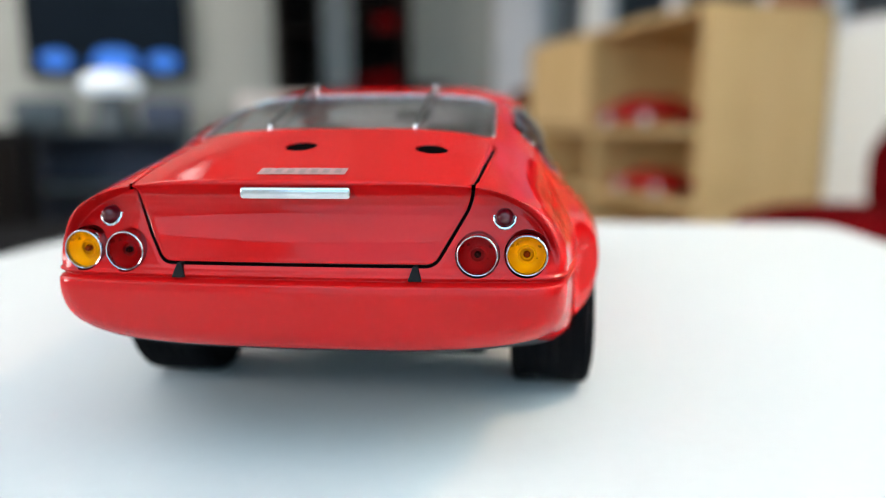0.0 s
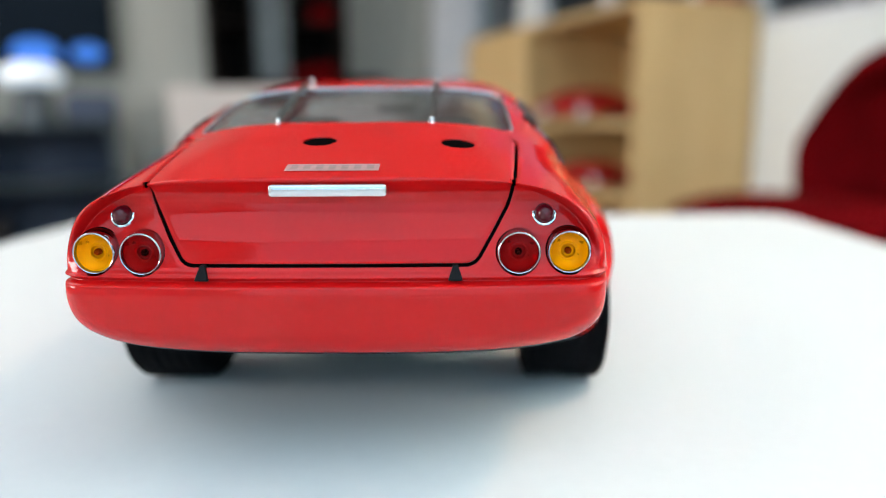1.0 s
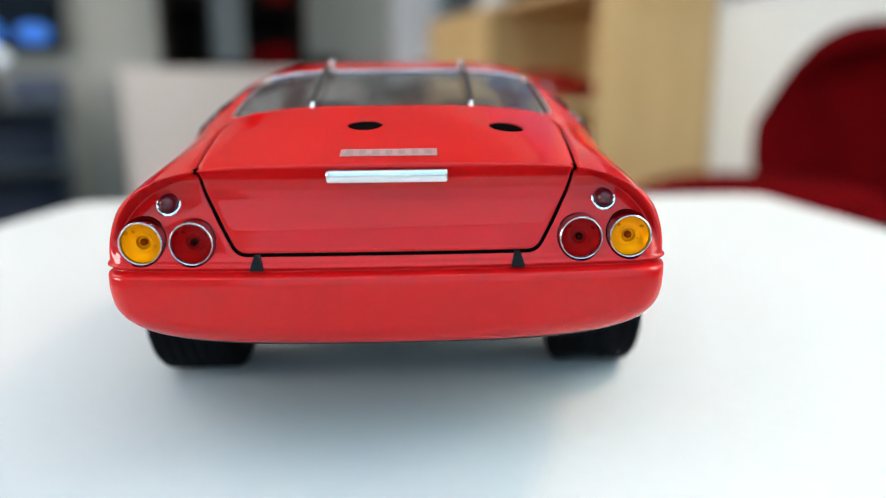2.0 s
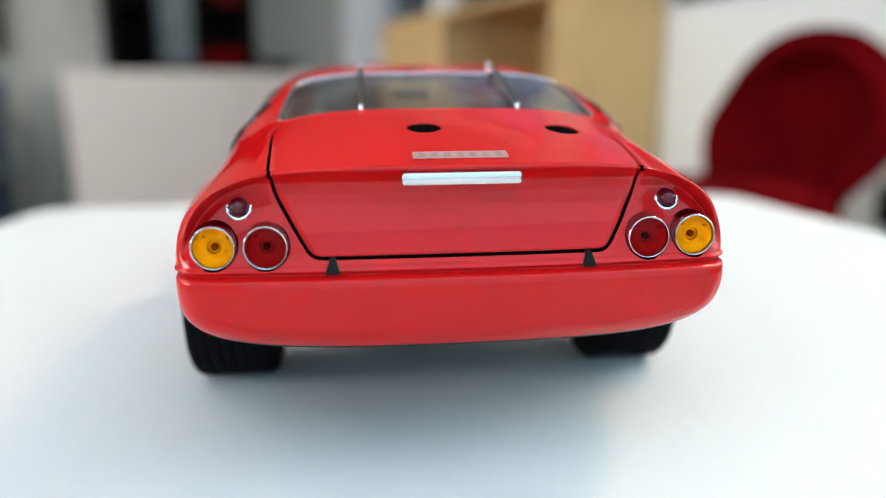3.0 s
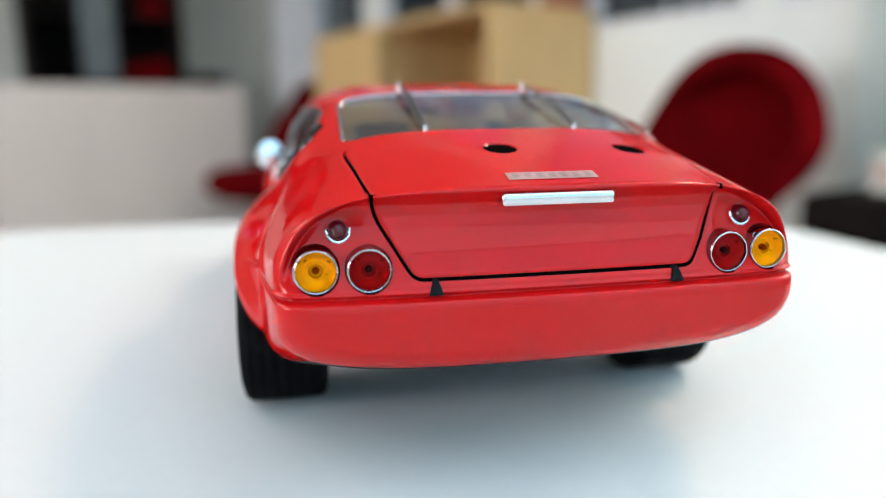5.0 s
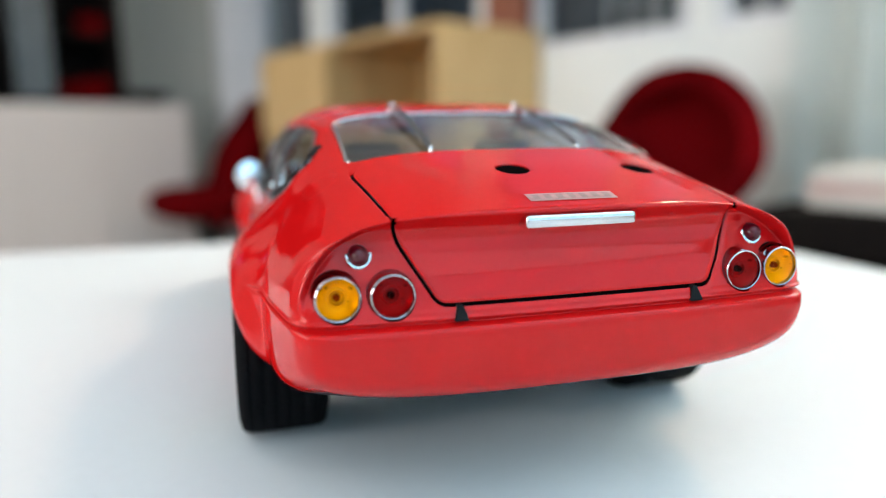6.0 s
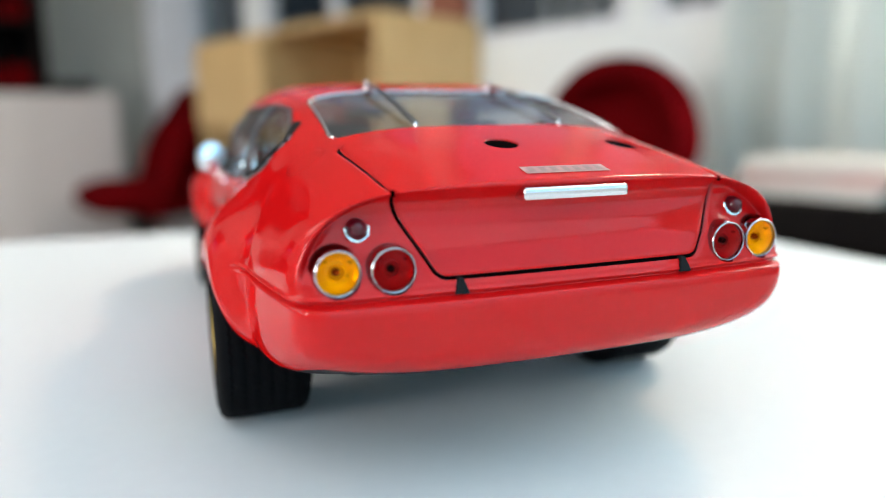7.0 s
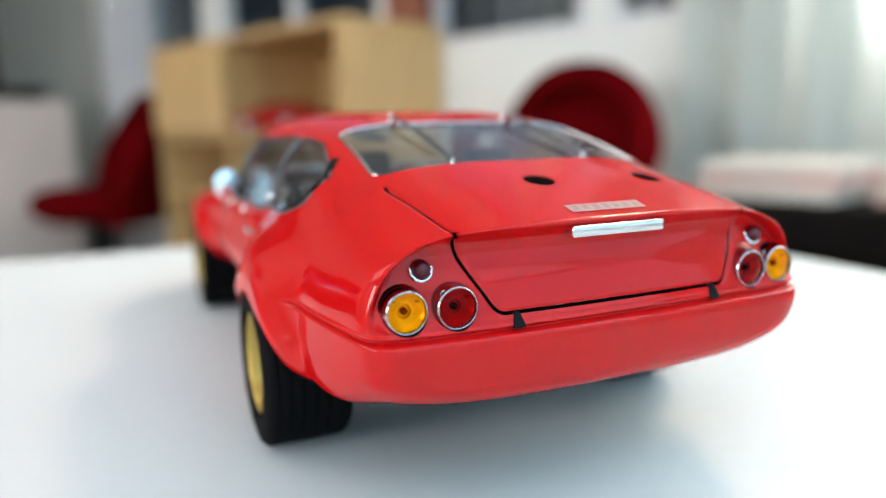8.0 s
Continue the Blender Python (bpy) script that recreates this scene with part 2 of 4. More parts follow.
def skin(x, y, z):
    ax = np.abs(x)
    for yc, zc in AXLES:
        r = np.hypot(y - yc, z - zc)
        ax = ax - (5.1 if yc < 100 else 4.0) * step(26.5 + 9.0 * step(28, 42, z), 18.5, r) * step(24, 38, np.abs(x)) * (0.08 + 0.92 * step(14, 32, z))
    w, up = HALF(y), z > 33.0
    h = np.where(up, TOP(y) - 33.0, 33.0 - SILL(y))
    b = np.maximum(np.abs(z - 33.0), 1e-3) / h
    w = np.where(up, w * (1 - TAPER(y) * np.minimum(b, 1.2) ** 2), w)
    a = np.maximum(ax, 1e-3) / w
    high = step(0.40, 0.98, b)
    n = np.where(up, WAIST(y) * (1 - high) + SQUARE(y) * high, LOWER(y))
    q = (a ** n + b ** n) ** (1 / n)
    g = np.hypot((a / q) ** (n - 1) / w, (b / q) ** (n - 1) / h)
    side = (q - 1) / np.maximum(g, 0.012)
    inset, near = np.zeros(np.shape(q)), (y < 14) & (z > 33)
    inset[near] = step(0.75, -0.65, BROW(x[near], z[near]))
    tail = TAIL_OUT(z) * (1 - inset) + TAIL_IN(z) * inset + 2.2 * (np.abs(x) / 43) ** 2.4 - y
    tail = tail + 0.7 * inset * step(27.5, 34.0, np.abs(x)) * step(36.2, 39.5, z)
    groove = 0.70 * np.exp(-((z - 34.1) / 0.36) ** 2) - 0.30 * np.exp(-((z - 34.8) / 0.30) ** 2)
    side = side + (groove - 0.08 * step(34.2, 33.3, z)) * step(34, 29, y)
    tail = tail + groove
    f = smax(side, tail, np.where(z > 33, 4.6 - 3.9 * step(40, 48, z), 4.6 - 0.6 * step(30, 24, z)))
    nose = y - (240.0 - 16 * (np.abs(x) / 45) ** 2.2 - 7 * (np.maximum(z - 29, 0) / 12) ** 2 - 5 * (np.maximum(27 - z, 0) / 10) ** 2)
    return smax(f, nose, 7.0)


def slope_of(p):
    e, g = 0.08, np.empty_like(p)
    for i in range(3):
        d = np.zeros(3)
        d[i] = e
        g[:, i] = (skin(*(p + d).T) - skin(*(p - d).T)) / (2 * e)
    return g


def settle(p, rounds, reach):
    for _ in range(rounds):
        g = slope_of(p)
        move = skin(*p.T)[:, None] * g / np.maximum((g * g).sum(1), 0.05)[:, None]
        size = np.linalg.norm(move, axis=1, keepdims=True)
        p = p - move * np.minimum(1, reach / np.maximum(size, 1e-9))
    return p


def net(lo, hi, h):
    """Points and triangles of the skin, from a lattice of spacing h."""
    axes = [np.arange(a, b + h, h) for a, b in zip(lo, hi)]
    shape = [len(a) for a in axes]
    rough = [a[::4] for a in axes]
    grid = np.meshgrid(*rough, indexing="ij")
    value = skin(*grid)
    for k in range(3):
        value = np.repeat(value, 4, axis=k)
    value = value[tuple(slice(0, n) for n in shape)]
    inside = value < 0
    near = np.argwhere(np.abs(value) < 6.5 * h + 2.5)
    inside[tuple(near.T)] = skin(*(np.array(lo) + near * h).T) < 0
    count = sum(inside[a:shape[0] - 1 + a, b:shape[1] - 1 + b, c:shape[2] - 1 + c].astype(np.int8) for a in (0, 1) for b in (0, 1) for c in (0, 1))
    cells = np.argwhere((count > 0) & (count < 8))
    index = np.full(count.shape, -1, np.int64)
    index[tuple(cells.T)] = np.arange(len(cells))
    p = np.array(lo) + (cells + 0.5) * h
    quads = []
    for axis in range(3):
        o, q = [k for k in range(3) if k != axis]
        a = np.take(inside, range(shape[axis] - 1), axis)
        b = np.take(inside, range(1, shape[axis]), axis)
        at = np.argwhere(a != b)
        at = at[(at[:, o] > 0) & (at[:, q] > 0) & (at[:, o] < shape[o] - 1) & (at[:, q] < shape[q] - 1)]
        four = []
        for do, dq in ((-1, -1), (0, -1), (0, 0), (-1, 0)):
            c = at.copy()
            c[:, o] += do
            c[:, q] += dq
            four.append(index[tuple(c.T)])
        four = np.stack(four, 1)
        flip = a[tuple(at.T)] == (axis == 1)
        four[flip] = four[flip][:, ::-1]
        quads.append(four)
    quads = np.concatenate(quads)
    p = settle(p, 3, 0.8 * h)
    for _ in range(3):
        total, times = np.zeros_like(p), np.zeros(len(p))
        for k in range(4):
            for j in (1, 3):
                np.add.at(total, quads[:, k], p[quads[:, (k + j) % 4]])
                np.add.at(times, quads[:, k], 1)
        p = settle(0.4 * p + 0.6 * total / np.maximum(times, 1)[:, None], 2, 0.5 * h)
    return p, np.concatenate([quads[:, [0, 1, 2]], quads[:, [0, 2, 3]]])


def refine(p, tris, pick):
    """Split the picked triangles in four and their neighbours to match, and lay the new points on the skin."""
    e = np.sort(np.stack([tris[:, [0, 1]], tris[:, [1, 2]], tris[:, [2, 0]]], 1).reshape(-1, 2), axis=1)
    uniq, back = np.unique(e, axis=0, return_inverse=True)
    back = back.reshape(-1, 3)
    marked = np.zeros(len(uniq), bool)
    marked[back[pick].ravel()] = True
    fresh = uniq[marked]
    number = np.full(len(uniq), -1)
    number[marked] = len(p) + np.arange(len(fresh))
    mids = number[back]
    p = np.concatenate([p, settle((p[fresh[:, 0]] + p[fresh[:, 1]]) / 2, 2, 0.09)])
    n = (mids >= 0).sum(1)
    out = [tris[n == 0]]
    t, m = tris[n == 3], mids[n == 3]
    out += [np.stack([t[:, 0], m[:, 0], m[:, 2]], 1), np.stack([m[:, 0], t[:, 1], m[:, 1]], 1), np.stack([m[:, 2], m[:, 1], t[:, 2]], 1), m]
    for k, test in ((1, True), (2, False)):
        t, m = tris[n == k], mids[n == k]
        first = np.argmax((m >= 0) == test, axis=1)
        rows = np.arange(len(t))
        t = np.stack([t[rows, (first + j) % 3] for j in range(3)], 1)
        m = np.stack([m[rows, (first + j) % 3] for j in range(3)], 1)
        if k == 1:
            out += [np.stack([t[:, 0], m[:, 0], t[:, 2]], 1), np.stack([m[:, 0], t[:, 1], t[:, 2]], 1)]
        else:
            out += [np.stack([m[:, 2], m[:, 1], t[:, 2]], 1), np.stack([t[:, 0], t[:, 1], m[:, 1]], 1), np.stack([t[:, 0], m[:, 1], m[:, 2]], 1)]
    return p, np.concatenate(out)


def cut(p, tris, d):
    """Split triangles along d = 0: all points, the triangles outside and those inside."""
    neg = d < 0
    n = neg[tris].sum(1)
    out, ins, mixed = [tris[n == 0]], [tris[n == 3]], tris[(n == 1) | (n == 2)]
    if not len(mixed):
        return p, out[0], ins[0]
    lone = np.where(neg[mixed].sum(1) == 1, 1, 0)[:, None]
    first = np.argmax(neg[mixed] == lone, axis=1)
    m = np.stack([mixed[np.arange(len(mixed)), (first + k) % 3] for k in range(3)], 1)
    edges = np.sort(np.concatenate([m[:, [0, 1]], m[:, [0, 2]]]), axis=1)
    uniq, back = np.unique(edges, axis=0, return_inverse=True)
    back = back.ravel()
    t = d[uniq[:, 0]] / (d[uniq[:, 0]] - d[uniq[:, 1]])
    fresh = p[uniq[:, 0]] + t[:, None] * (p[uniq[:, 1]] - p[uniq[:, 0]])
    a, b = len(p) + back[:len(m)], len(p) + back[len(m):]
    tip = np.stack([m[:, 0], a, b], 1)
    rest = np.concatenate([np.stack([a, m[:, 1], m[:, 2]], 1), np.stack([a, m[:, 2], b], 1)])
    isin = lone[:, 0] == 1
    both = np.concatenate([isin, isin])
    out += [tip[~isin], rest[both]]
    ins += [tip[isin], rest[~both]]
    return np.concatenate([p, fresh]), np.concatenate(out), np.concatenate(ins)


def rim_edges(tris):
    e = np.concatenate([tris[:, [0, 1]], tris[:, [1, 2]], tris[:, [2, 0]]])
    key = np.sort(e, axis=1)
    _, first, times = np.unique(key, axis=0, return_index=True, return_counts=True)
    return e[first[times == 1]]


def panel(name, p, tris, m, parent, label="", sink=0.0, lip=0.7, roll=None):
    """A piece of the skin as a mesh with true normals and turned-in edges; sink pushes it inwards, roll rounds it off near a border."""
    used, tri = np.unique(tris, return_inverse=True)
    v, tri = p[used], tri.reshape(-1, 3)
    nrm = slope_of(v)
    nrm /= np.maximum(np.linalg.norm(nrm, axis=1, keepdims=True), 1e-9)
    if roll:
        away, wide, deep = roll
        d = away(*v.T)
        lean = np.stack([(away(*(v + q).T) - d) / 0.05 for q in np.eye(3) * 0.05], 1)
        lean -= (lean * nrm).sum(1, keepdims=True) * nrm
        k = (np.clip(1 - np.abs(d) / wide, 0, 1) * np.maximum(step(28, 22, v[:, 1]), step(29, 30.4, np.abs(v[:, 0])) * step(34, 30, v[:, 1])))[:, None]
        v = v - deep * k * k * nrm
        nrm = nrm + np.sign(-d)[:, None] * lean * np.minimum(2 * deep * k / wide, 0.9)
        nrm /= np.linalg.norm(nrm, axis=1, keepdims=True)
    v = v - sink * nrm
    normals = nrm
    if lip:
        e = rim_edges(tri)
        ends, back = np.unique(e, return_inverse=True)
        back = back.reshape(-1, 2) + len(v)
        k = len(v)
        twin = v[ends]
        v = np.concatenate([v, twin, twin - lip * nrm[ends]])
        inner = back + len(ends)
        tri = np.concatenate([tri, np.stack([e[:, 1] * 0 + back[:, 1], back[:, 0], inner[:, 0]], 1), np.stack([back[:, 1], inner[:, 0], inner[:, 1]], 1)])
        normals = np.concatenate([nrm, nrm[ends], nrm[ends]])
    data = bpy.data.meshes.new(name)
    data.from_pydata((v * 0.001).tolist(), [], tri.tolist())
    ob = finish(new(name, data), m)
    data.normals_split_custom_set_from_vertices(normals.tolist())
    ob.parent = parent
    return tagged(ob, label)


car = thing("model_car", pose(-0.0003, 0, TZ, 0, 0, 0.7), "glossy red diecast model coupe standing on the white table", "model car")
P, T = net((-53.3, -7.1, 11.2), (53.3, 243.0, 72.0), 0.52)
mid = P[T].mean(1)
P, T = refine(P, T, ((mid[:, 1] < 9) & (mid[:, 2] > 21)) | ((mid[:, 1] < 36) & (np.abs(mid[:, 2] - 34.3) < 2.2)))
mid = P[T].mean(1)
P, T = refine(P, T, (mid[:, 1] < 33) & (np.abs(mid[:, 2] - 34.3) < 1.3) | (mid[:, 1] < 3) & (np.abs(mid[:, 0]) < 34) & (np.abs(mid[:, 2] - 48.6) < 2.6))


def split(d):
    global P, T
    P, T, piece = cut(P, T, d)
    return piece


def XYZ():
    return P[:, 0], P[:, 1], P[:, 2]


FAR = 9.0
# wheel arches
for yc, zc in AXLES:
    x, y, z = XYZ()
    split(np.where(np.abs(x) > 29, np.hypot(y - yc - 0.5, z - zc + 3.4) - 18.6, FAR))
# the black underside
slope = slope_of(P)
under_tris = split(np.where(P[:, 2] < 29, slope[:, 2] / np.maximum(np.linalg.norm(slope, axis=1), 1e-9) + 0.86, FAR))
# round openings for the tail lamps
for px, pz, pr in POCKETS:
    x, y, z = XYZ()
    split(np.where((y < 12) & (z > 30), np.hypot(np.abs(x) - px, z - pz) - pr, FAR))
# rear window, windscreen, side windows
REAR = rounded([(-30.6, 31.0), (-18, 29.9), (0, 29.4), (18, 29.9), (30.6, 31.0), (29.6, 59.4), (16, 61.6), (0, 62.2), (-16, 61.6), (-29.6, 59.4)], 3.0)
x, y, z = XYZ()
rear_glass = split(np.where((z > 45) & (y < 90), polygon(REAR)(x, y), FAR))
FRONT = rounded([(-37, 146), (-20, 151), (0, 152.5), (20, 151), (37, 146), (28.5, 124), (0, 121), (-28.5, 124)], 3.0)
x, y, z = XYZ()
front_glass = split(np.where((z > 45) & (y > 100), polygon(FRONT)(x, y), FAR))
QUARTER = rounded([(41.0, 56.2), (44.2, 51.0), (53, 48.2), (70.5, 47.4), (69.5, 63.2), (58, 62.0), (50, 59.6)], 1.6)
DOORWIN = rounded([(72.0, 47.4), (100, 46.2), (139, 46.0), (121, 62.8), (71.0, 63.3)], 1.6)
side_glass = []
for shape in (QUARTER, DOORWIN):
    x, y, z = XYZ()
    side_glass.append(split(np.where(np.abs(x) > 18, polygon(shape)(y, z), FAR)))


def lid_way(x, y, z):
    over = np.maximum(y + 1.1 - 2.2 * (np.abs(x) / 43) ** 2.4 * np.clip(1 - y / 20, 0, 1), 0)
    return np.where(y > 60, FAR, polygon(LID)(x, np.where(z > 49.6, over, z - 49.6)))


LID = rounded([(-22.7, -13.0), (22.7, -13.0), (28.2, -3.6), (28.8, 0.0), (31.0, 26.0), (30.0, 28.2), (18, 28.9), (0, 28.6), (-18, 28.9), (-30.0, 28.2), (-31.0, 26.0), (-28.8, 0.0), (-28.2, -3.6)], 1.6)
lid_tris = split(lid_way(*XYZ()) - 0.29)
P, gap_tris, lid_tris = cut(P, lid_tris, lid_way(*XYZ()) + 0.29)
holes = []
for hx in (-4.2, 20.0):
    P, lid_tris, hole = cut(P, lid_tris, np.where(P[:, 2] > 50, np.hypot(P[:, 0] - hx, (P[:, 1] - 16.6)) - 3.05, FAR))
    holes.append(hole)
# doors, bonnet and the round filler cover
DOOR = rounded([(74.5, 46.6), (76, 30), (83, 18.6), (136, 18.0), (146, 28), (147, 45.2), (140.5, 45.4)], 3.0)
x, y, z = XYZ()
door_tris = split(np.where(np.abs(x) > 25, polygon(DOOR)(y, z), FAR) - 0.2)
x, y, z = XYZ()
P, door_gap, door_tris = cut(P, door_tris, np.where(np.abs(x) > 25, polygon(DOOR)(y, z), FAR) + 0.2)
BONNET = rounded([(-33, 157), (33, 157), (31, 205), (20, 214), (-20, 214), (-31, 205)], 5.0)
x, y, z = XYZ()
bonnet_tris = split(np.where(z > 36, polygon(BONNET)(x, y), FAR) - 0.2)
x, y, z = XYZ()
P, bonnet_gap, bonnet_tris = cut(P, bonnet_tris, np.where(z > 36, polygon(BONNET)(x, y), FAR) + 0.2)
cap_at = settle(np.array([(-36.6, 28.0, 53.2)]), 20, 0.5)[0]
cap_tris = split(np.linalg.norm(P - cap_at, axis=1) - 3.9)
P, cap_gap, cap_tris = cut(P, cap_tris, np.linalg.norm(P - cap_at, axis=1) - 3.4)

body = panel("body", P, T, RED, car, "glossy red bodyshell with flared wheel arches", roll=(lid_way, 1.1, 0.25))
panel("underbody", P, under_tris, BLACK, car, "flat black underside", lip=0.0)
lid = panel("boot_lid", P, lid_tris, RED, car, "closed red boot lid", lip=0.8, roll=(lid_way, 1.2, 0.3))
mid = P[gap_tris].mean(1)
ahead = mid[:, 1] > 25.6
panel("lid_gap", P, gap_tris[~ahead], GAP, car, "dark shut line", sink=0.7, lip=0.0)
panel("lid_hinge_edge", P, gap_tris[ahead], RED, car, lip=0.0)
for hole in holes:
    panel("filler_hole", P, hole, GAP, lid, "black round recess", sink=0.3, lip=0.0)
panel("bonnet", P, bonnet_tris, RED, car)
panel("bonnet_gap", P, bonnet_gap, GAP, car, "dark shut line", sink=0.5, lip=0.0)
panel("filler_cover", P, cap_tris, RED, car)
panel("filler_gap", P, cap_gap, RED, car, sink=0.4, lip=0.0)
for s in (-1, 1):
    pick = lambda t: t[P[t[:, 0], 0] * s > 0]
    door = panel("door", P, pick(door_tris), RED, car)
    panel("door_gap", P, pick(door_gap), GAP, car, "dark shut line", sink=0.5, lip=0.0)
    for some, nm in zip(side_glass, ("quarter_window", "door_window")):
        panel(nm, P, pick(some), CARGLASS, car, "tinted clear pane", sink=0.35, lip=0.0)
panel("rear_window", P, rear_glass, CARGLASS, car, "sloping clear rear screen", sink=0.35, lip=0.0)
panel("windscreen", P, front_glass, CARGLASS, car, "curved clear screen", sink=0.35, lip=0.0)

from mathutils.bvhtree import BVHTree
TREE = BVHTree.FromPolygons([tuple(v) for v in P.tolist()], np.concatenate([T, rear_glass, front_glass, *side_glass, lid_tris, gap_tris, door_tris, door_gap, bonnet_tris, bonnet_gap, cap_tris, cap_gap, *holes]).tolist())


def drop(x, y, lift=0.0):
    """The point on the car's upper skin over (x, y), in metres."""
    hit = TREE.ray_cast(Vector((x, y, 100)), Vector((0, 0, -1)))
    return tuple(0.001 * (hit[0] + lift * hit[1]))


def press(y, z, s, lift=0.0):
    hit = TREE.ray_cast(Vector((s * 80, y, z)), Vector((-s, 0, 0)))
    return tuple(0.001 * (hit[0] + lift * (hit[1] if hit[1].x * s > 0 else -hit[1])))


def back(x, z, lift=0.0):
    hit = TREE.ray_cast(Vector((x, -40, z)), Vector((0, 1, 0)))
    return tuple(0.001 * (hit[0] + lift * hit[1]))


def dense(pts, gap=1.5):
    out = []
    for a, b in zip(pts, pts[1:] + pts[:1]):
        n = max(1, int(math.hypot(b[0] - a[0], b[1] - a[1]) / gap))
        out += [(a[0] + (b[0] - a[0]) * k / n, a[1] + (b[1] - a[1]) * k / n) for k in range(n)]
    return out


# window trims
ring = dense(REAR)
first = max(range(len(ring)), key=lambda i: (ring[i][0] > 29) * (100 - ring[i][1]))
upper = [q for q in ring[first:] + ring[:first] if q[1] > 31.6]
part("rear_window_trim", tube([drop(*q) for q in upper], 0.00036, 8), BRIGHT, car, "thin bright metal frame", True)
part("windscreen_trim", tube([drop(*q) for q in dense(FRONT)], 0.0005, 8, True), CHROME, car, "thin chrome frame", True)
for s in (-1, 1):
    part("quarter_window_frame", tube([press(*q, s) for q in dense(QUARTER)], 0.0004, 8, True), STRAP, car, "thin metal frame", True)
    part("quarter_window_seal", tube([press(*q, s) for q in ((46.0, 59.0), (43.6, 57.4), (42.0, 55.8), (43.0, 53.8), (44.9, 51.7), (47.6, 50.3), (51.4, 49.5), (55.0, 48.8))], 0.0010, 8, False, 0.6), BLACK, car, "broad black edge of the quarter window", True)
    part("door_window_frame", tube([press(*q, s) for q in dense(DOORWIN)], 0.00036, 8, True), STRAP, car, "thin metal frame", True)
    part("vent_bar", tube([press(118 - k * 0.2, 47 + k * 1.5, s, 0.1) for k in range(10)], 0.00035, 6), STRAP, car, "thin metal bar", True)
    part("door_handle", tube([press(76 + k, 41.3, s, 0.9 * math.sin(math.pi * k / 9)) for k in range(10)], 0.00055, 8), CHROME, car, "small chrome handle", True)
    # Chrome studs added to give round bright glints at window corner and door.
    for nm, yy, zz, r in (("window_glint_stud", 74.2, 49.6, 1.15), ("door_glint_stud", 99.0, 44.6, 0.95)):
        at = Vector(press(yy, zz, s))
        part(nm, lathe([(0, r * 0.9e-3), (r * 0.5e-3, r * 0.8e-3), (r * 0.88e-3, r * 0.45e-3), (r * 1e-3, -0.0006)], 20), CHROME, car, "tiny round chrome button added for a bright glint", True, Matrix.Translation(at) @ pose(0, 0, 0, 0, s * 78, 0))
    if s > 0:
        continue
    base = Vector(press(121, 45.6, s))
    head = Vector((s * 0.0468, 0.1150, 0.0503))
    mirror = part("wing_mirror", tube([base, base + Vector((s * 0.0012, -0.001, 0.0025)), head], 0.0007, 8), CHROME, car, "round chrome mirror", True)
    part("mirror_foot", lathe([(0, 0.0016), (0.0010, 0.0014), (0.0018, 0.0006), (0.0020, 0)], 20), CHROME, mirror, "", True, Matrix.Translation(base) @ pose(0, 0, 0, 0, s * 80, 0))
    part("mirror_head", lathe([(0, -0.0003), (0.0034, -0.0003), (0.0042, 0.0), (0.0042, 0.0006), (0.0036, 0.0028), (0.0019, 0.0043), (0, 0.0048)], 28, "y"), CHROME, mirror, "", True,
         Matrix.Translation(head) @ pose(0, 0, 0, 180, 0, 0))

# two steel straps over the rear window
for s in (-1, 1):
    run = [Vector(drop(s * 15.0, 30.6 + 34.6 * k / 16, 0.7 + 0.9 * k / 16 + 0.4 * math.sin(math.pi * k / 16))) for k in range(17)]
    strap_bm = bmesh.new()
    rails = [[strap_bm.verts.new(q + Vector((dx, 0, dz))) for q in run] for dx, dz in ((-0.0006, 0), (0.0006, 0), (0.0006, -0.0004), (-0.0006, -0.0004))]
    for k in range(16):
        for j in range(4):
            strap_bm.faces.new((rails[j][k], rails[(j + 1) % 4][k], rails[(j + 1) % 4][k + 1], rails[j][k + 1]))
    strap_bm.faces.new([r[0] for r in rails])
    strap_bm.faces.new([r[-1] for r in rails][::-1])
    bmesh.ops.recalc_face_normals(strap_bm, faces=strap_bm.faces)
    strap = part("window_strap", strap_bm, STRAP, car, "thin steel strap over the rear screen")
    for k in (0, 16):
        q = Vector(drop(s * 15.0, 30.6 + 34.6 * k / 16, -0.4))
        tall = 0.0013 + 0.0014 * (k > 0)
        part("strap_peg", lathe([(0, tall), (0.0003, tall - 0.0001), (0.0004, tall - 0.0004), (0.0004, 0)], 14), BRIGHT, strap, "tiny bright peg", True, Matrix.Translation(q))

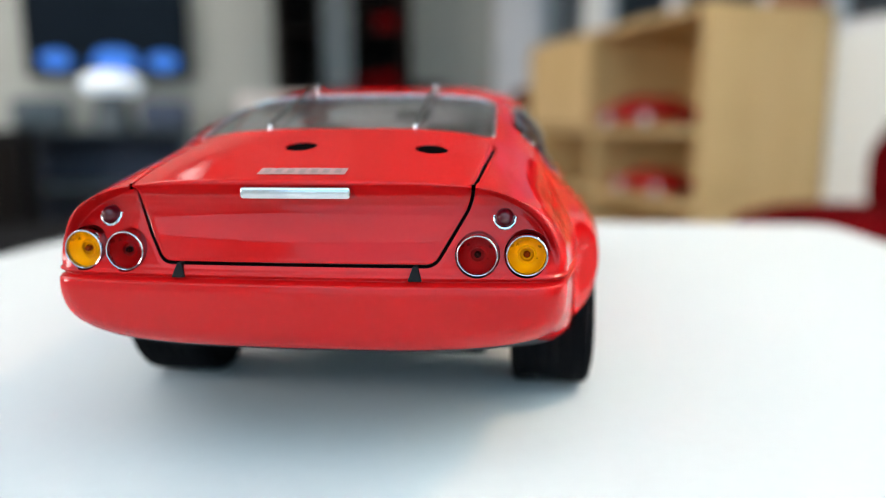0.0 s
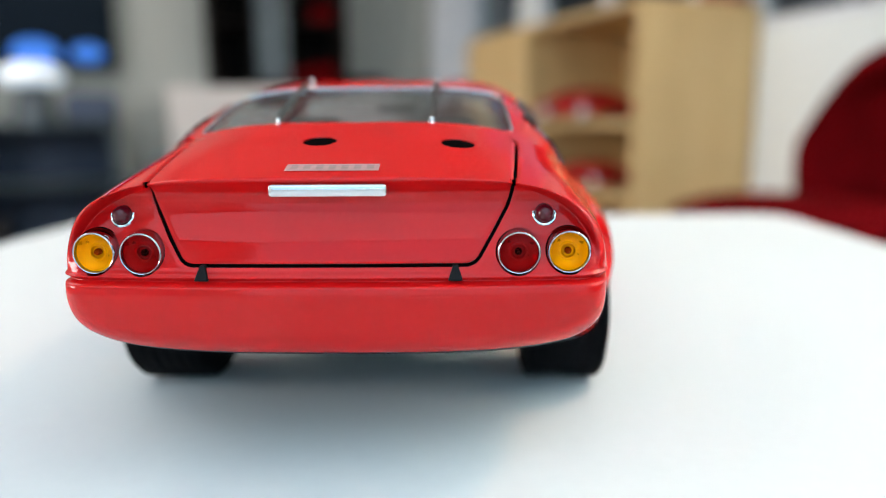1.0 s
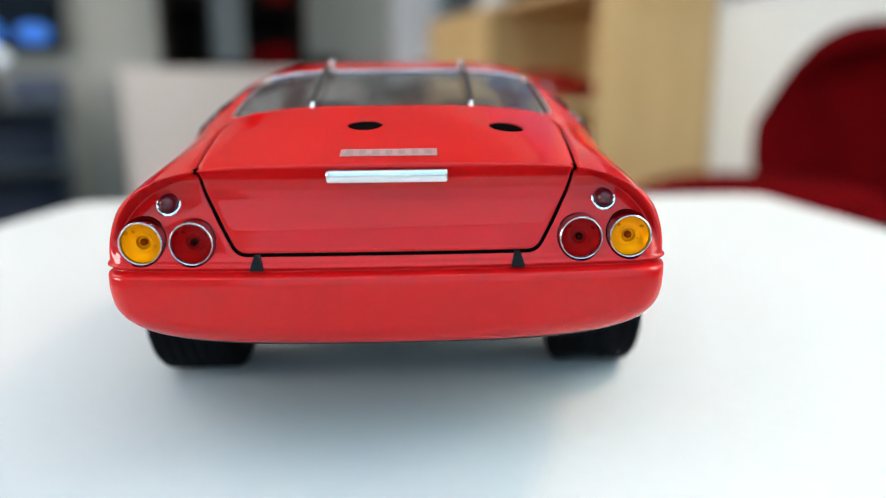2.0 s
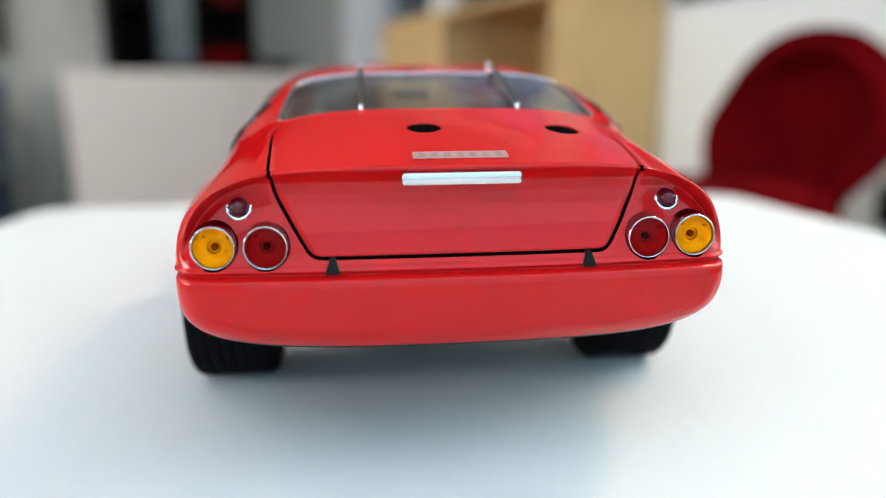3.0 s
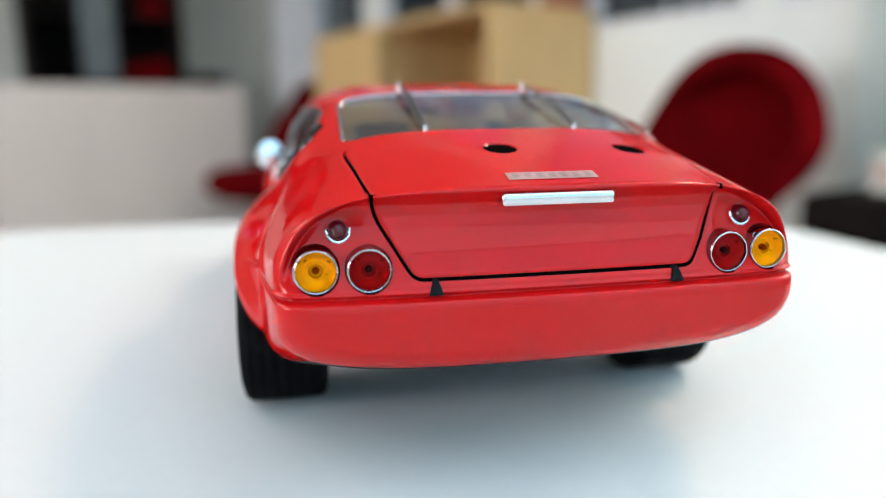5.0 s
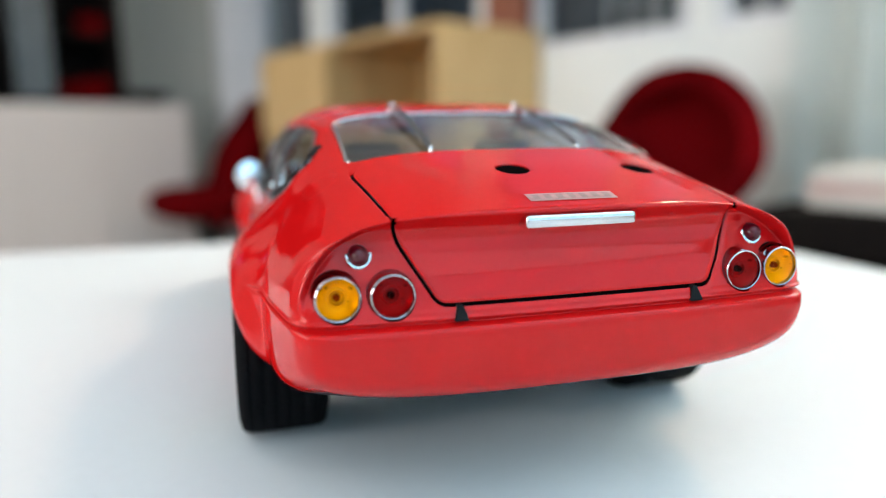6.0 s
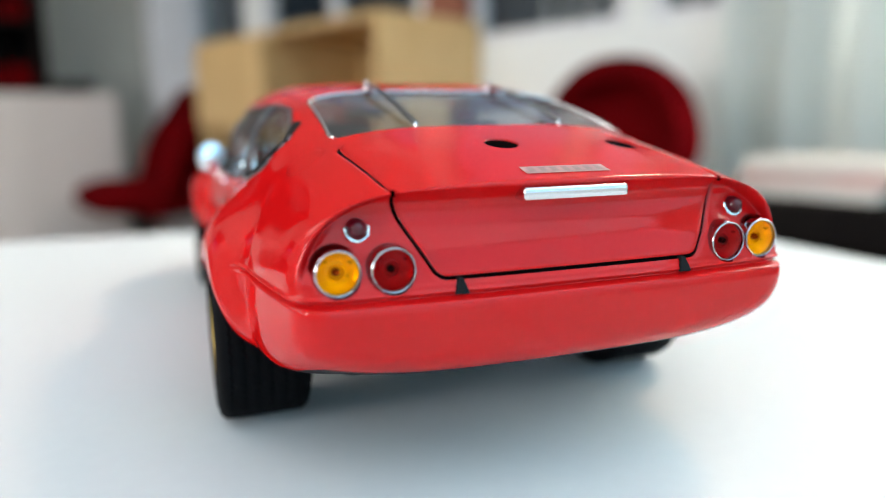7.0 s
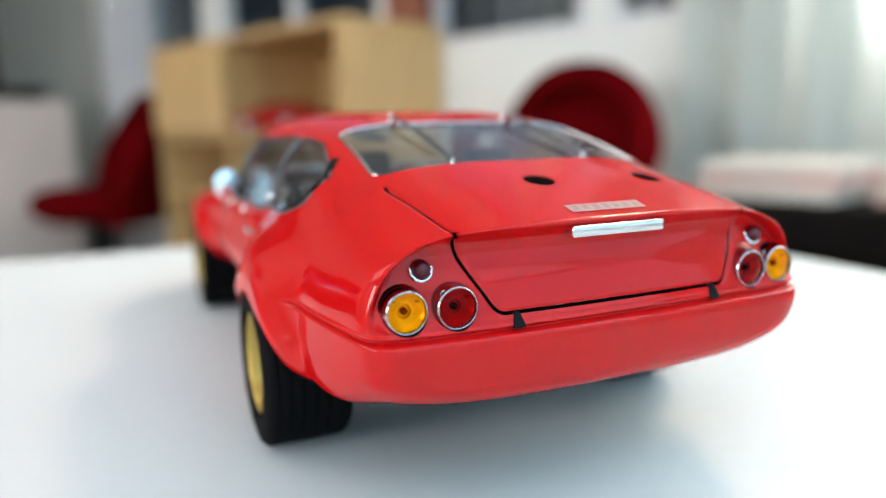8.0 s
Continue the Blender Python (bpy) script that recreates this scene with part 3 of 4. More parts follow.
# tail lamps: a ring, a stepped lens with a dark middle
def tail_lamp(x, y, z, r, lens, dark, label):
    face = pose(x * 0.001, y * 0.001, z * 0.001, 0, 0, 0)
    lamp = part("tail_lamp", lathe([(r - 0.00030, -0.0004), (r - 0.00028, 0.0003), (r - 0.00022, 0.0005), (r - 0.00010, 0.00056), (r + 0.00002, 0.00046), (r + 0.00008, 0.0002), (r + 0.0001, -0.003), (r - 0.0006, -0.003)], 48, "y"), RING, car, label, True, face)
    part("reflector", lathe([(r - 0.00033, -0.0001), (r * 0.72, -0.0009), (r * 0.50, -0.0013), (r * 0.44, -0.0013), (r * 0.40, -0.0009), (r * 0.33, -0.0009), (r * 0.27, -0.0014), (0, -0.0016)], 48, "y"), BOWL, lamp, "silvered bowl behind the lens", True)
    part("lens", lathe([(0, 0.0006), (r * 0.35, 0.00056), (r * 0.62, 0.0004), (r - 0.00033, 0.0)], 48, "y"), lens, lamp, "", True)
    part("bulb", lathe([(0, -0.0004), (r * 0.11, -0.0005), (r * 0.17, -0.0009), (r * 0.17, -0.0018)], 20, "y"), dark, lamp, "dark bulb in the middle", True)
    return lamp


for s in (-1, 1):
    for px, pz, pr in POCKETS:
        k = pr * 0.001 + 0.00012
        part("lamp_pocket", lathe([(k, -0.0008), (k, -0.0032), (0, -0.0034)], 40, "y"), GAP, car, "dark cup behind the lamp", True, pose(s * px * 0.001, 0.0004, pz * 0.001))
    tail_lamp(s * 37.2, -0.5, 38.35, 0.0033, AMBER, DARKAMBER, "round amber lamp in a chrome ring")
    tail_lamp(s * 29.4, -1.3, 38.35, 0.0033, REDGLASS, DARKRUBY, "round dark red lamp in a chrome ring")
    at = Vector(back(s * 33.6, 44.0))
    bulb = part("reflector_lamp", lathe([(0, 0.0021), (0.0006, 0.0020), (0.0011, 0.0016), (0.0014, 0.0010), (0.0015, 0.0003), (0.0015, -0.002)], 28, "y"), RUBY, car, "small domed dark red lamp", True, Matrix.Translation(at))
    part("bulb_ring", tube([(0.00172 * math.sin(a), -0.0003 - 0.00065 * math.cos(a), -0.00172 * math.cos(a)) for a in (math.radians(-100 + 200 * k / 20) for k in range(21))], 0.00026, 8), CHROME, bulb, "thin chrome crescent", True)
    clip_bm = box(-0.00095, 0.00095, -0.0010, 0.0012, 0, 0.0020, 0.00022)
    for v in clip_bm.verts:
        up = v.co.z / 0.0020
        v.co.x *= 1 - 0.60 * step(0.12, 0.75, up)
        v.co.y = v.co.y * (1 - 0.45 * step(0.2, 0.8, up)) + 0.0003 * up
    part("lid_clip", clip_bm, BLACK, car, "small black rubber clip", False, pose(s * 0.0196, back(s * 19.6, 35.8)[1], 0.0343) @ Matrix.Diagonal((1.15, 1, 1.18, 1)))

# number-plate lamp on the lip, badge strip
plate_bm = box(-0.0093, 0.0095, -0.0018, 0.0040, 0.0470, 0.0495, 0.0008, 5)
for v in plate_bm.verts:
    out = (0.0040 - v.co.y) / 0.0057
    v.co.z -= 0.0004 * out * (v.co.z > 0.0482)
    v.co.x *= 1 - 0.025 * out
part("plate_lamp", plate_bm, BRIGHT, lid, "bright chrome bar under the lip", True)
badge_bm = bmesh.new()
for k in range(14):
    a, b = -7.1 + 14.8 * k / 14, -7.1 + 14.8 * (k + 1) / 14
    vs = [badge_bm.verts.new(drop(q, yy, 0.12)) for q, yy in ((a, 1.3), (b, 1.3), (b, 4.2), (a, 4.2))]
    badge_bm.faces.new(vs)
bmesh.ops.remove_doubles(badge_bm, verts=badge_bm.verts, dist=1e-6)
bmesh.ops.recalc_face_normals(badge_bm, faces=badge_bm.faces)
badge = part("badge", badge_bm, SILVER, lid, "pale silver strip with plain marks")
for k in range(7):
    cx = -5.7 + 12.0 * k / 6
    mark_bm = bmesh.new()
    mark_bm.faces.new([mark_bm.verts.new(drop(cx + dx, 2.75 + dy, 0.2)) for dx, dy in ((-0.55, -0.9), (0.55, -0.9), (0.55, 0.9), (-0.55, 0.9))])
    bmesh.ops.recalc_face_normals(mark_bm, faces=mark_bm.faces)
    part("badge_mark", mark_bm, MARK, badge)

# wheels
def wheel(x, y, r, width, s):
    hub = new("wheel")
    hub.parent = car
    hub.matrix_local = pose(x, y, r)
    h, rr = width / 2, r * 0.62
    prof = [(rr, -h * 0.86), (rr + 0.0006, -h), (r * 0.84, -h * 1.02), (r * 0.95, -h * 0.96), (r * 0.992, -h * 0.86)]
    for k in range(6):
        g = -h * 0.72 + h * 1.44 * k / 5
        e = h * 0.055
        prof += [(r, g - e * 1.0), (r - 0.0002, g - e * 0.4), (r - 0.0002, g + e * 0.4), (r, g + e * 1.0)]
    prof += [(r * 0.992, h * 0.86), (r * 0.95, h * 0.96), (r * 0.84, h * 1.02), (rr + 0.0006, h), (rr, h * 0.86)]
    zig = lambda t, i: (0.00026 * (abs((t * 64 / math.pi) % 2 - 1) * 2 - 1) if 5 <= i < 29 else 0)
    part("tyre", lathe(prof, 240, "x", zig), RUBBER, hub, "black rubber tyre with zigzag tread grooves", True)
    part("rim", lathe([(rr, -h * 0.86), (rr + 0.0003, h * 0.9), (rr - 0.0004, h * 0.94), (rr - 0.0010, h * 0.86), (rr - 0.0014, h * 0.3), (rr * 0.62, h * 0.12), (rr * 0.3, h * 0.2), (0, h * 0.2)], 48, "x"), GOLD, hub, "gold painted dished rim", True, pose(0, 0, 0, 0, 0, 0 if s > 0 else 180))
    for k in range(5):
        a = 2 * math.pi * k / 5
        spoke = box(h * 0.12, h * 0.42, -0.0017, 0.0017, rr * 0.2, rr * 0.92, 0.0005)
        part("spoke", spoke, GOLD, hub, "", False, pose(0, 0, 0, 0, 0, 0 if s > 0 else 180) @ pose(0, 0, 0, math.degrees(a), 0, 0))
    part("wheel_nut", lathe([(0.0021, h * 0.2), (0.0021, h * 0.5), (0.0014, h * 0.62), (0, h * 0.64)], 12, "x"), CHROME, hub, "bright centre nut", False, pose(0, 0, 0, 0, 0, 0 if s > 0 else 180))
    return hub


for s in (-1, 1):
    wheel(s * 0.0433 - 0.0003, 0.0515, 0.0174, 0.0174, s)
    wheel(s * 0.0440, 0.1845, 0.0170, 0.0140, s)
    for yc, zc, r in ((52.0, 14.0, 18.8), (185.0, 13.6, 18.8)):
        well = bmesh.new()
        arcs = [[well.verts.new((s * xx * 0.001, (yc + r * math.cos(a)) * 0.001, (zc + r * math.sin(a)) * 0.001)) for a in (math.pi * (0.16 + 0.68 * k / 20) for k in range(21))] for xx in (31, 46)]
        for k in range(20):
            well.faces.new((arcs[0][k], arcs[0][k + 1], arcs[1][k + 1], arcs[1][k]))
        well.faces.new(arcs[0])
        part("wheel_well", well, BLACK, car, "black inner arch")

# underside, axles, exhausts, cabin
part("floor_pan", box(-0.029, 0.029, 0.036, 0.225, 0.0095, 0.0190, 0.002), BLACK, car, "black chassis plate")
part("tail_pan", box(-0.035, 0.035, 0.006, 0.030, 0.0212, 0.0235, 0.001), BLACK, car, "black tray under the tail")
part("chassis_bracket", box(0.0295, 0.0335, 0.046, 0.050, 0.0085, 0.0165, 0.0006), TAN, car, "small tan bracket beside the wheel")
rng = random.Random(7)
fleck_bm = bmesh.new()
for _ in range(26):
    a, xx = math.radians(rng.uniform(-66, -46)), 0.0428 + rng.uniform(-0.0075, 0.006)
    q = Vector((xx, 0.0515 - 0.01746 * math.cos(a), 0.0174 + 0.01746 * math.sin(a)))
    bmesh.ops.create_icosphere(fleck_bm, subdivisions=1, radius=rng.uniform(0.00005, 0.00015), matrix=Matrix.Translation(q))
part("dust_flecks", fleck_bm, FLECK, car, "white dust flecks on the tyre tread")
for yc in (0.0515, 0.1845):
    part("axle", tube([(-0.036, yc, 0.0172), (0.036, yc, 0.0172)], 0.0022, 10), BLACK, car)
part("cabin_floor", box(-0.037, 0.037, 0.060, 0.150, 0.022, 0.024, 0.0005), LEATHER, car)
part("parcel_shelf", box(-0.030, 0.030, 0.034, 0.062, 0.046, 0.048, 0.0008), LEATHER, car, "black shelf behind the seats")
part("dashboard", box(-0.036, 0.036, 0.136, 0.146, 0.038, 0.0475, 0.003, 3), LEATHER, car)
for s in (-1, 1):
    seat = part("seat", box(-0.0105, 0.0105, 0.088, 0.112, 0.024, 0.032, 0.003, 3), LEATHER, car, "black bucket seat", True, pose(s * 0.0175, 0, 0))
    part("backrest", box(-0.0105, 0.0105, -0.003, 0.003, 0, 0.018, 0.0028, 4), LEATHER, seat, "", True, pose(0, 0.0865, 0.030, 14, 0, 0))
    part("headrest", box(-0.0075, 0.0075, -0.0025, 0.0025, 0, 0.0135, 0.0024, 4), LEATHER, seat, "", True, pose(0, 0.0822, 0.0460, 10, 0, 0))
lining_bm = bmesh.new()
lining = [[lining_bm.verts.new(drop(-23 + 46 * a / 12, 66 + 52 * b / 12, -1.3)) for a in range(13)] for b in range(13)]
for b in range(12):
    for a in range(12):
        lining_bm.faces.new((lining[b][a], lining[b][a + 1], lining[b + 1][a + 1], lining[b + 1][a]))
bmesh.ops.recalc_face_normals(lining_bm, faces=lining_bm.faces)
bmesh.ops.solidify(lining_bm, geom=lining_bm.faces[:], thickness=0.0003)
part("roof_lining", lining_bm, LEATHER, car, "dark roof lining", True)
wheel_at = pose(-0.0175, 0.128, 0.044, 70, 0, 0)
part("steering_wheel", tube([wheel_at @ Vector((0.0085 * math.cos(a), 0.0085 * math.sin(a), 0)) for a in (2 * math.pi * k / 32 for k in range(32))], 0.0007, 8, True), LEATHER, car, "thin black rim", True)
part("steering_column", tube([wheel_at @ Vector((0, 0, 0)), (-0.0175, 0.140, 0.041)], 0.0012, 8), LEATHER, car)
part("rear_view_mirror", box(-0.006, 0.006, 0.124, 0.126, 0.061, 0.0635, 0.0006), BLACK, car)


# ---- the room ----
WALL = material("white_wall_paint", (0.85, 0.87, 0.85), (0.80, 0.82, 0.80), rough=0.85, grain=120, blotch=1.2, bump=0.08)
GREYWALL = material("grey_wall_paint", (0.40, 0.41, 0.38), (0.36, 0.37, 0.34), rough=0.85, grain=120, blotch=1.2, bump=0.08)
CEILING = material("ceiling_paint", (0.82, 0.82, 0.80), rough=0.9, grain=90)
FLOOR = material("wood_floor", (0.22, 0.15, 0.09), (0.15, 0.10, 0.06), rough=0.45, grain=40, blotch=3, stretch=(6, 0.6, 1), bump=0.1)
TABLE = material("white_laminate", (0.68, 0.70, 0.705), (0.66, 0.68, 0.685), rough=0.5, spec=0.3, grain=300, blotch=9, rough_var=0.05, bump=0.02)
PINE = material("pale_oak_veneer", (0.66, 0.46, 0.22), (0.54, 0.36, 0.155), rough=0.45, grain=26, blotch=3, stretch=(3, 3, 0.35), bump=0.05)
CRIMSON = material("crimson_wool", (0.12, 0.0015, 0.003), (0.075, 0.001, 0.002), rough=0.95, grain=500, blotch=14, bump=0.4, spec=0.02)
FRAME = material("white_frame_paint", (0.78, 0.79, 0.82), rough=0.4, grain=80)
DARKWOOD = material("dark_stained_wood", (0.009, 0.007, 0.006), (0.005, 0.004, 0.004), rough=0.7, spec=0.06, grain=30, stretch=(1, 1, 0.2), bump=0.08)
CREAM = material("white_lacquer", (0.66, 0.61, 0.58), (0.62, 0.57, 0.54), rough=0.4, grain=60, blotch=1.5)
CURTAIN = material("sheer_white_curtain", (0.87, 0.89, 0.87), (0.82, 0.85, 0.83), rough=0.9, grain=300, blotch=3, bump=0.2)
thin = CURTAIN.node_tree.nodes.new("ShaderNodeBsdfTranslucent")
thin.inputs[0].default_value = (0.86, 0.89, 0.87, 1)
blend = CURTAIN.node_tree.nodes.new("ShaderNodeMixShader")
blend.inputs[0].default_value = 0.58
CURTAIN.node_tree.links.new(CURTAIN.node_tree.nodes["Principled BSDF"].outputs[0], blend.inputs[1])
CURTAIN.node_tree.links.new(thin.outputs[0], blend.inputs[2])
CURTAIN.node_tree.links.new(blend.outputs[0], CURTAIN.node_tree.nodes["Material Output"].inputs[0])
SCREEN = material("screen_glass", (0.003, 0.006, 0.012), rough=0.3, grain=80, spec=0.08)
BLUE = material("blue_picture_light", (0.02, 0.10, 0.5), rough=0.3, grain=14, emit=(0.05, 0.30, 0.9), power=0.55)
GREY = material("grey_glass", (0.065, 0.085, 0.10), (0.035, 0.05, 0.06), rough=0.3, grain=20)
SLATE = material("blue_grey_fabric", (0.07, 0.09, 0.14), (0.045, 0.06, 0.10), rough=0.8, grain=80, blotch=5)
GLOWGLASS = material("lit_white_glass", (0.9, 0.92, 0.95), rough=0.4, grain=40, emit=(0.72, 0.88, 1.0), power=0.75)
TOYRED = material("dark_red_paint", (0.40, 0.010, 0.010), (0.32, 0.008, 0.008), rough=0.4, grain=300, coat=0.4, spec=0.1)
HEDGE = material("dark_foliage", (0.075, 0.095, 0.125), (0.03, 0.04, 0.052), rough=0.9, grain=18, blotch=4)
RUST = material("terracotta_board", (0.28, 0.10, 0.055), (0.22, 0.07, 0.04), rough=0.6, grain=60)
PINK = material("pale_pink_paper", (0.66, 0.36, 0.33), (0.62, 0.50, 0.45), rough=0.7, grain=40)
PAPER = material("cream_paper", (0.72, 0.68, 0.62), rough=0.7, grain=40)


def room_thing(name, x, y, z, turn, label, category, group="", kind=""):
    return thing(name, ROOM @ pose(x, y, z, 0, 0, turn), label, category, group, kind)


def slab(name, bm, m, label, smooth=False):
    data = bpy.data.meshes.new(name)
    bm.to_mesh(data)
    bm.free()
    ob = finish(new(name, data), m, smooth)
    ob.matrix_world = ROOM
    return tagged(ob, label, name.split("_")[0], kind="structure")


slab("floor", box(LEFT_X - 0.2, WIN_X + 0.2, BACK_Y - 0.2, FAR_Y + 0.2, -0.1, 0), FLOOR, "brown wooden floor of the living room")
slab("ceiling", box(LEFT_X - 0.2, WIN_X + 0.2, BACK_Y - 0.2, FAR_Y + 0.2, CEIL, CEIL + 0.1), CEILING, "plain white painted ceiling")
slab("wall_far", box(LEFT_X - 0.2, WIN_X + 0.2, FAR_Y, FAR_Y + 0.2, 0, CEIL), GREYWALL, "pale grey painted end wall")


def wall_with_openings(name, a0, a1, openings, along_y, at, thick, m, label):
    """A wall from a0 to a1 with openings (from, to, sill, head) in order."""
    bm = bmesh.new()

    def piece(p, q, z0, z1):
        if q - p > 1e-3 and z1 - z0 > 1e-3:
            box(*((at, at + thick, p, q) if along_y else (p, q, at, at + thick)), z0, z1, bm=bm)
    last = a0
    for p, q, z0, z1 in openings:
        piece(last, p, 0, CEIL)
        piece(p, q, 0, z0)
        piece(p, q, z1, CEIL)
        last = q
    piece(last, a1, 0, CEIL)
    return slab(name, bm, m, label)


SILLZ, HEAD = 0.945, 2.35
OPEN = [(-1.3, 0.30, SILLZ, HEAD), (0.40, 0.99, SILLZ, HEAD), (1.06, 1.66, SILLZ, HEAD), (1.91, 3.00, SILLZ, HEAD), (3.16, 3.74, SILLZ, HEAD)]
wall_with_openings("wall_window", BACK_Y, FAR_Y, OPEN, True, WIN_X, 0.09, WALL, "white wall with a row of windows")
# Opening placed to suit the left fill lamp; this wall is never in view.
wall_with_openings("wall_left", BACK_Y, FAR_Y, [(-0.2, 2.0, 0.75, 2.25)], True, LEFT_X - 0.2, 0.2, WALL, "off-white wall with a wide unseen window, placed for fill light")
# Unseen back opening, enlarged so its lamp works as broad fill.
wall_with_openings("wall_back", LEFT_X, WIN_X, [(-2.47, 1.27, 0.6, 2.46)], False, BACK_Y - 0.2, 0.2, WALL, "white wall with a wide unseen window, enlarged for fill light")


def window(name, p, q, z0, z1, panes, along_y, at):
    w = thing(name, ROOM, "white framed window with dark greenery outside", "window", kind="structure")
    t, d0, d1 = 0.032, at + 0.05, at + 0.11

    def bar(nm, a, b, c, d, e=0.0):
        lo, hi = d0 - e, d1 + e
        part(nm, box(*((lo, hi, a, b) if along_y else (a, b, lo, hi)), c, d, 0.004), FRAME, w)
    bar("window_frame", p, q, z0, z0 + t)
    bar("window_frame", p, q, z1 - t, z1)
    bar("window_frame", p, p + t, z0 + t, z1 - t, -0.002)
    bar("window_frame", q - t, q, z0 + t, z1 - t, -0.002)
    for k in range(1, panes):
        c = p + (q - p) * k / panes
        bar("mullion", c - 0.022, c + 0.022, z0 + t, z1 - t, -0.003)
    for k in range(panes):
        a, b = p + (q - p) * k / panes, p + (q - p) * (k + 1) / panes
        pane = part("pane", box(*((at + 0.078, at + 0.082, a, b) if along_y else (a, b, at + 0.078, at + 0.082)), z0 + 0.02, z1 - 0.02), PANE, w, "clear window pane")
        pane.visible_shadow = False
    return w


for k, (p, q, z0, z1) in enumerate(OPEN):
    window(f"window_{k + 1}", p, q, z0, z1, max(1, round((q - p) / 0.6)), True, WIN_X - (0.045 if k else 0.0))
# Out-of-view back window, sized to the fill lamp.
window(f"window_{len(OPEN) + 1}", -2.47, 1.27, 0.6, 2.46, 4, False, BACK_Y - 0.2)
# Out-of-view left window around the fill lamp.
window(f"window_{len(OPEN) + 2}", -0.2, 2.0, 0.75, 2.25, 3, True, LEFT_X - 0.2)
# white railing and dark hedge outside the window wall
hedge_bm = bmesh.new()
bmesh.ops.create_grid(hedge_bm, x_segments=100, y_segments=30, size=1.0)
for v in hedge_bm.verts:
    v.co = Vector((2.9 + 0.10 * noise.noise(v.co * 9.0), 4.4 + v.co.x * 8.0, 0.95 + v.co.y * 0.98))
bmesh.ops.recalc_face_normals(hedge_bm, faces=hedge_bm.faces)
slab("backdrop", hedge_bm, HEDGE, "dark green-blue hedge outside the windows")

railing = room_thing("railing", WIN_X + 0.62, 0, 0, 0, "white upright railing outside the windows", "railing")
for k in range(14):
    part("bar", box(-0.007, 0.007, 0.45 + k * 0.105 - 0.009, 0.45 + k * 0.105 + 0.009, 0.0, 1.42, 0.003), FRAME, railing)
part("rail", box(-0.025, 0.025, 0.40, 1.90, 1.42, 1.46, 0.004), FRAME, railing)

# curtain with folds
curtain_bm = bmesh.new()
rows = []
for j in range(9):
    rows.append([curtain_bm.verts.new((WIN_X - 0.09 + 0.028 * math.sin(k * 0.62 + 0.5 * math.sin(k * 0.13)) + 0.006 * math.sin(k * 1.9 + j), -1.55 + 2.28 * k / 150, 0.03 + (HEAD + 0.1) * j / 8)) for k in range(151)])
for j in range(8):
    for k in range(150):
        curtain_bm.faces.new((rows[j][k], rows[j][k + 1], rows[j + 1][k + 1], rows[j + 1][k]))
bmesh.ops.solidify(curtain_bm, geom=curtain_bm.faces[:], thickness=0.002)
curtain = room_thing("curtain", 0, 0, 0, 0, "pale greenish-white curtain hanging in soft folds", "curtain")
part("cloth", curtain_bm, CURTAIN, curtain, "", True)
part("curtain_rod", tube([(WIN_X - 0.09, -1.7, HEAD + 0.14), (WIN_X - 0.09, 0.85, HEAD + 0.14)], 0.012, 10), FRAME, curtain)
# Plates behind the two added ceiling fills; no such fixtures are known.
for lx, ly, lw, ld in ((-0.6, -1.36, 1.87, 1.22), (-1.55, 2.5, 1.15, 1.15)):
    fill_panel = room_thing("fill_panel", lx, ly, CEIL, 0, "flat white ceiling panel added to carry an unseen fill light", "ceiling lamp", "ceiling lamps")
    part("fill_plate", box(-lw, lw, -ld, ld, -0.06, 0, 0.01), FRAME, fill_panel)

# the white table
table = thing("table", pose(0, 0, 0), "small white laminate table with rounded corners", "table")
outline = rounded([(-0.212, -0.62), (0.216, -0.62), (0.216, 0.338), (-0.212, 0.338)], 0.022, 10)
top_bm = bmesh.new()
f = top_bm.faces.new([top_bm.verts.new((x, y, TZ - 0.025)) for x, y in outline])
up = bmesh.ops.extrude_face_region(top_bm, geom=[f])["geom"]
bmesh.ops.translate(top_bm, verts=[g for g in up if isinstance(g, bmesh.types.BMVert)], vec=(0, 0, 0.025))
bmesh.ops.recalc_face_normals(top_bm, faces=top_bm.faces)
rim = [e for e in top_bm.edges if all(abs(v.co.z - TZ) < 1e-5 for v in e.verts)]
bmesh.ops.bevel(top_bm, geom=rim, offset=0.003, segments=3, profile=0.5, affect="EDGES")
part("tabletop", top_bm, TABLE, table, "", True)
for sx in (-0.18, 0.18):
    for sy in (-0.58, 0.29):
        part("leg", box(sx - 0.02, sx + 0.02, sy - 0.02, sy + 0.02, 0, TZ - 0.025, 0.003), TABLE, table)

# oak bookshelf under the windows
SX0, SX1, SY0, SY1, SH = 1.275, 1.714, 1.605, 2.77, 1.014
shelf = room_thing("bookshelf", SX0, SY0, 0, 0, "pale oak bookshelf with red model cars on its boards", "bookshelf")
D, L, th = SX1 - SX0, SY1 - SY0, 0.022
part("side_panel", box(0, D, 0, th, 0, SH, 0.0015), PINE, shelf)
part("side_panel", box(0, D, L - th, L, 0, SH, 0.0015), PINE, shelf)
part("top_board", box(0.002, D, th, L - th, SH - th, SH, 0.0015), PINE, shelf)
part("back_board", box(D - 0.01, D - 0.002, th, L - th, 0.05, SH - th), PINE, shelf)
part("divider", box(0.006, D - 0.01, 0.64, 0.64 + th, 0.05, SH - th, 0.001), PINE, shelf)
BOARDS = [0.06, 0.22, 0.455, 0.675]
part("door", box(-0.014, 0.002, 0.64, L - 0.002, 0.685, SH - th - 0.002, 0.002), PINE, shelf)
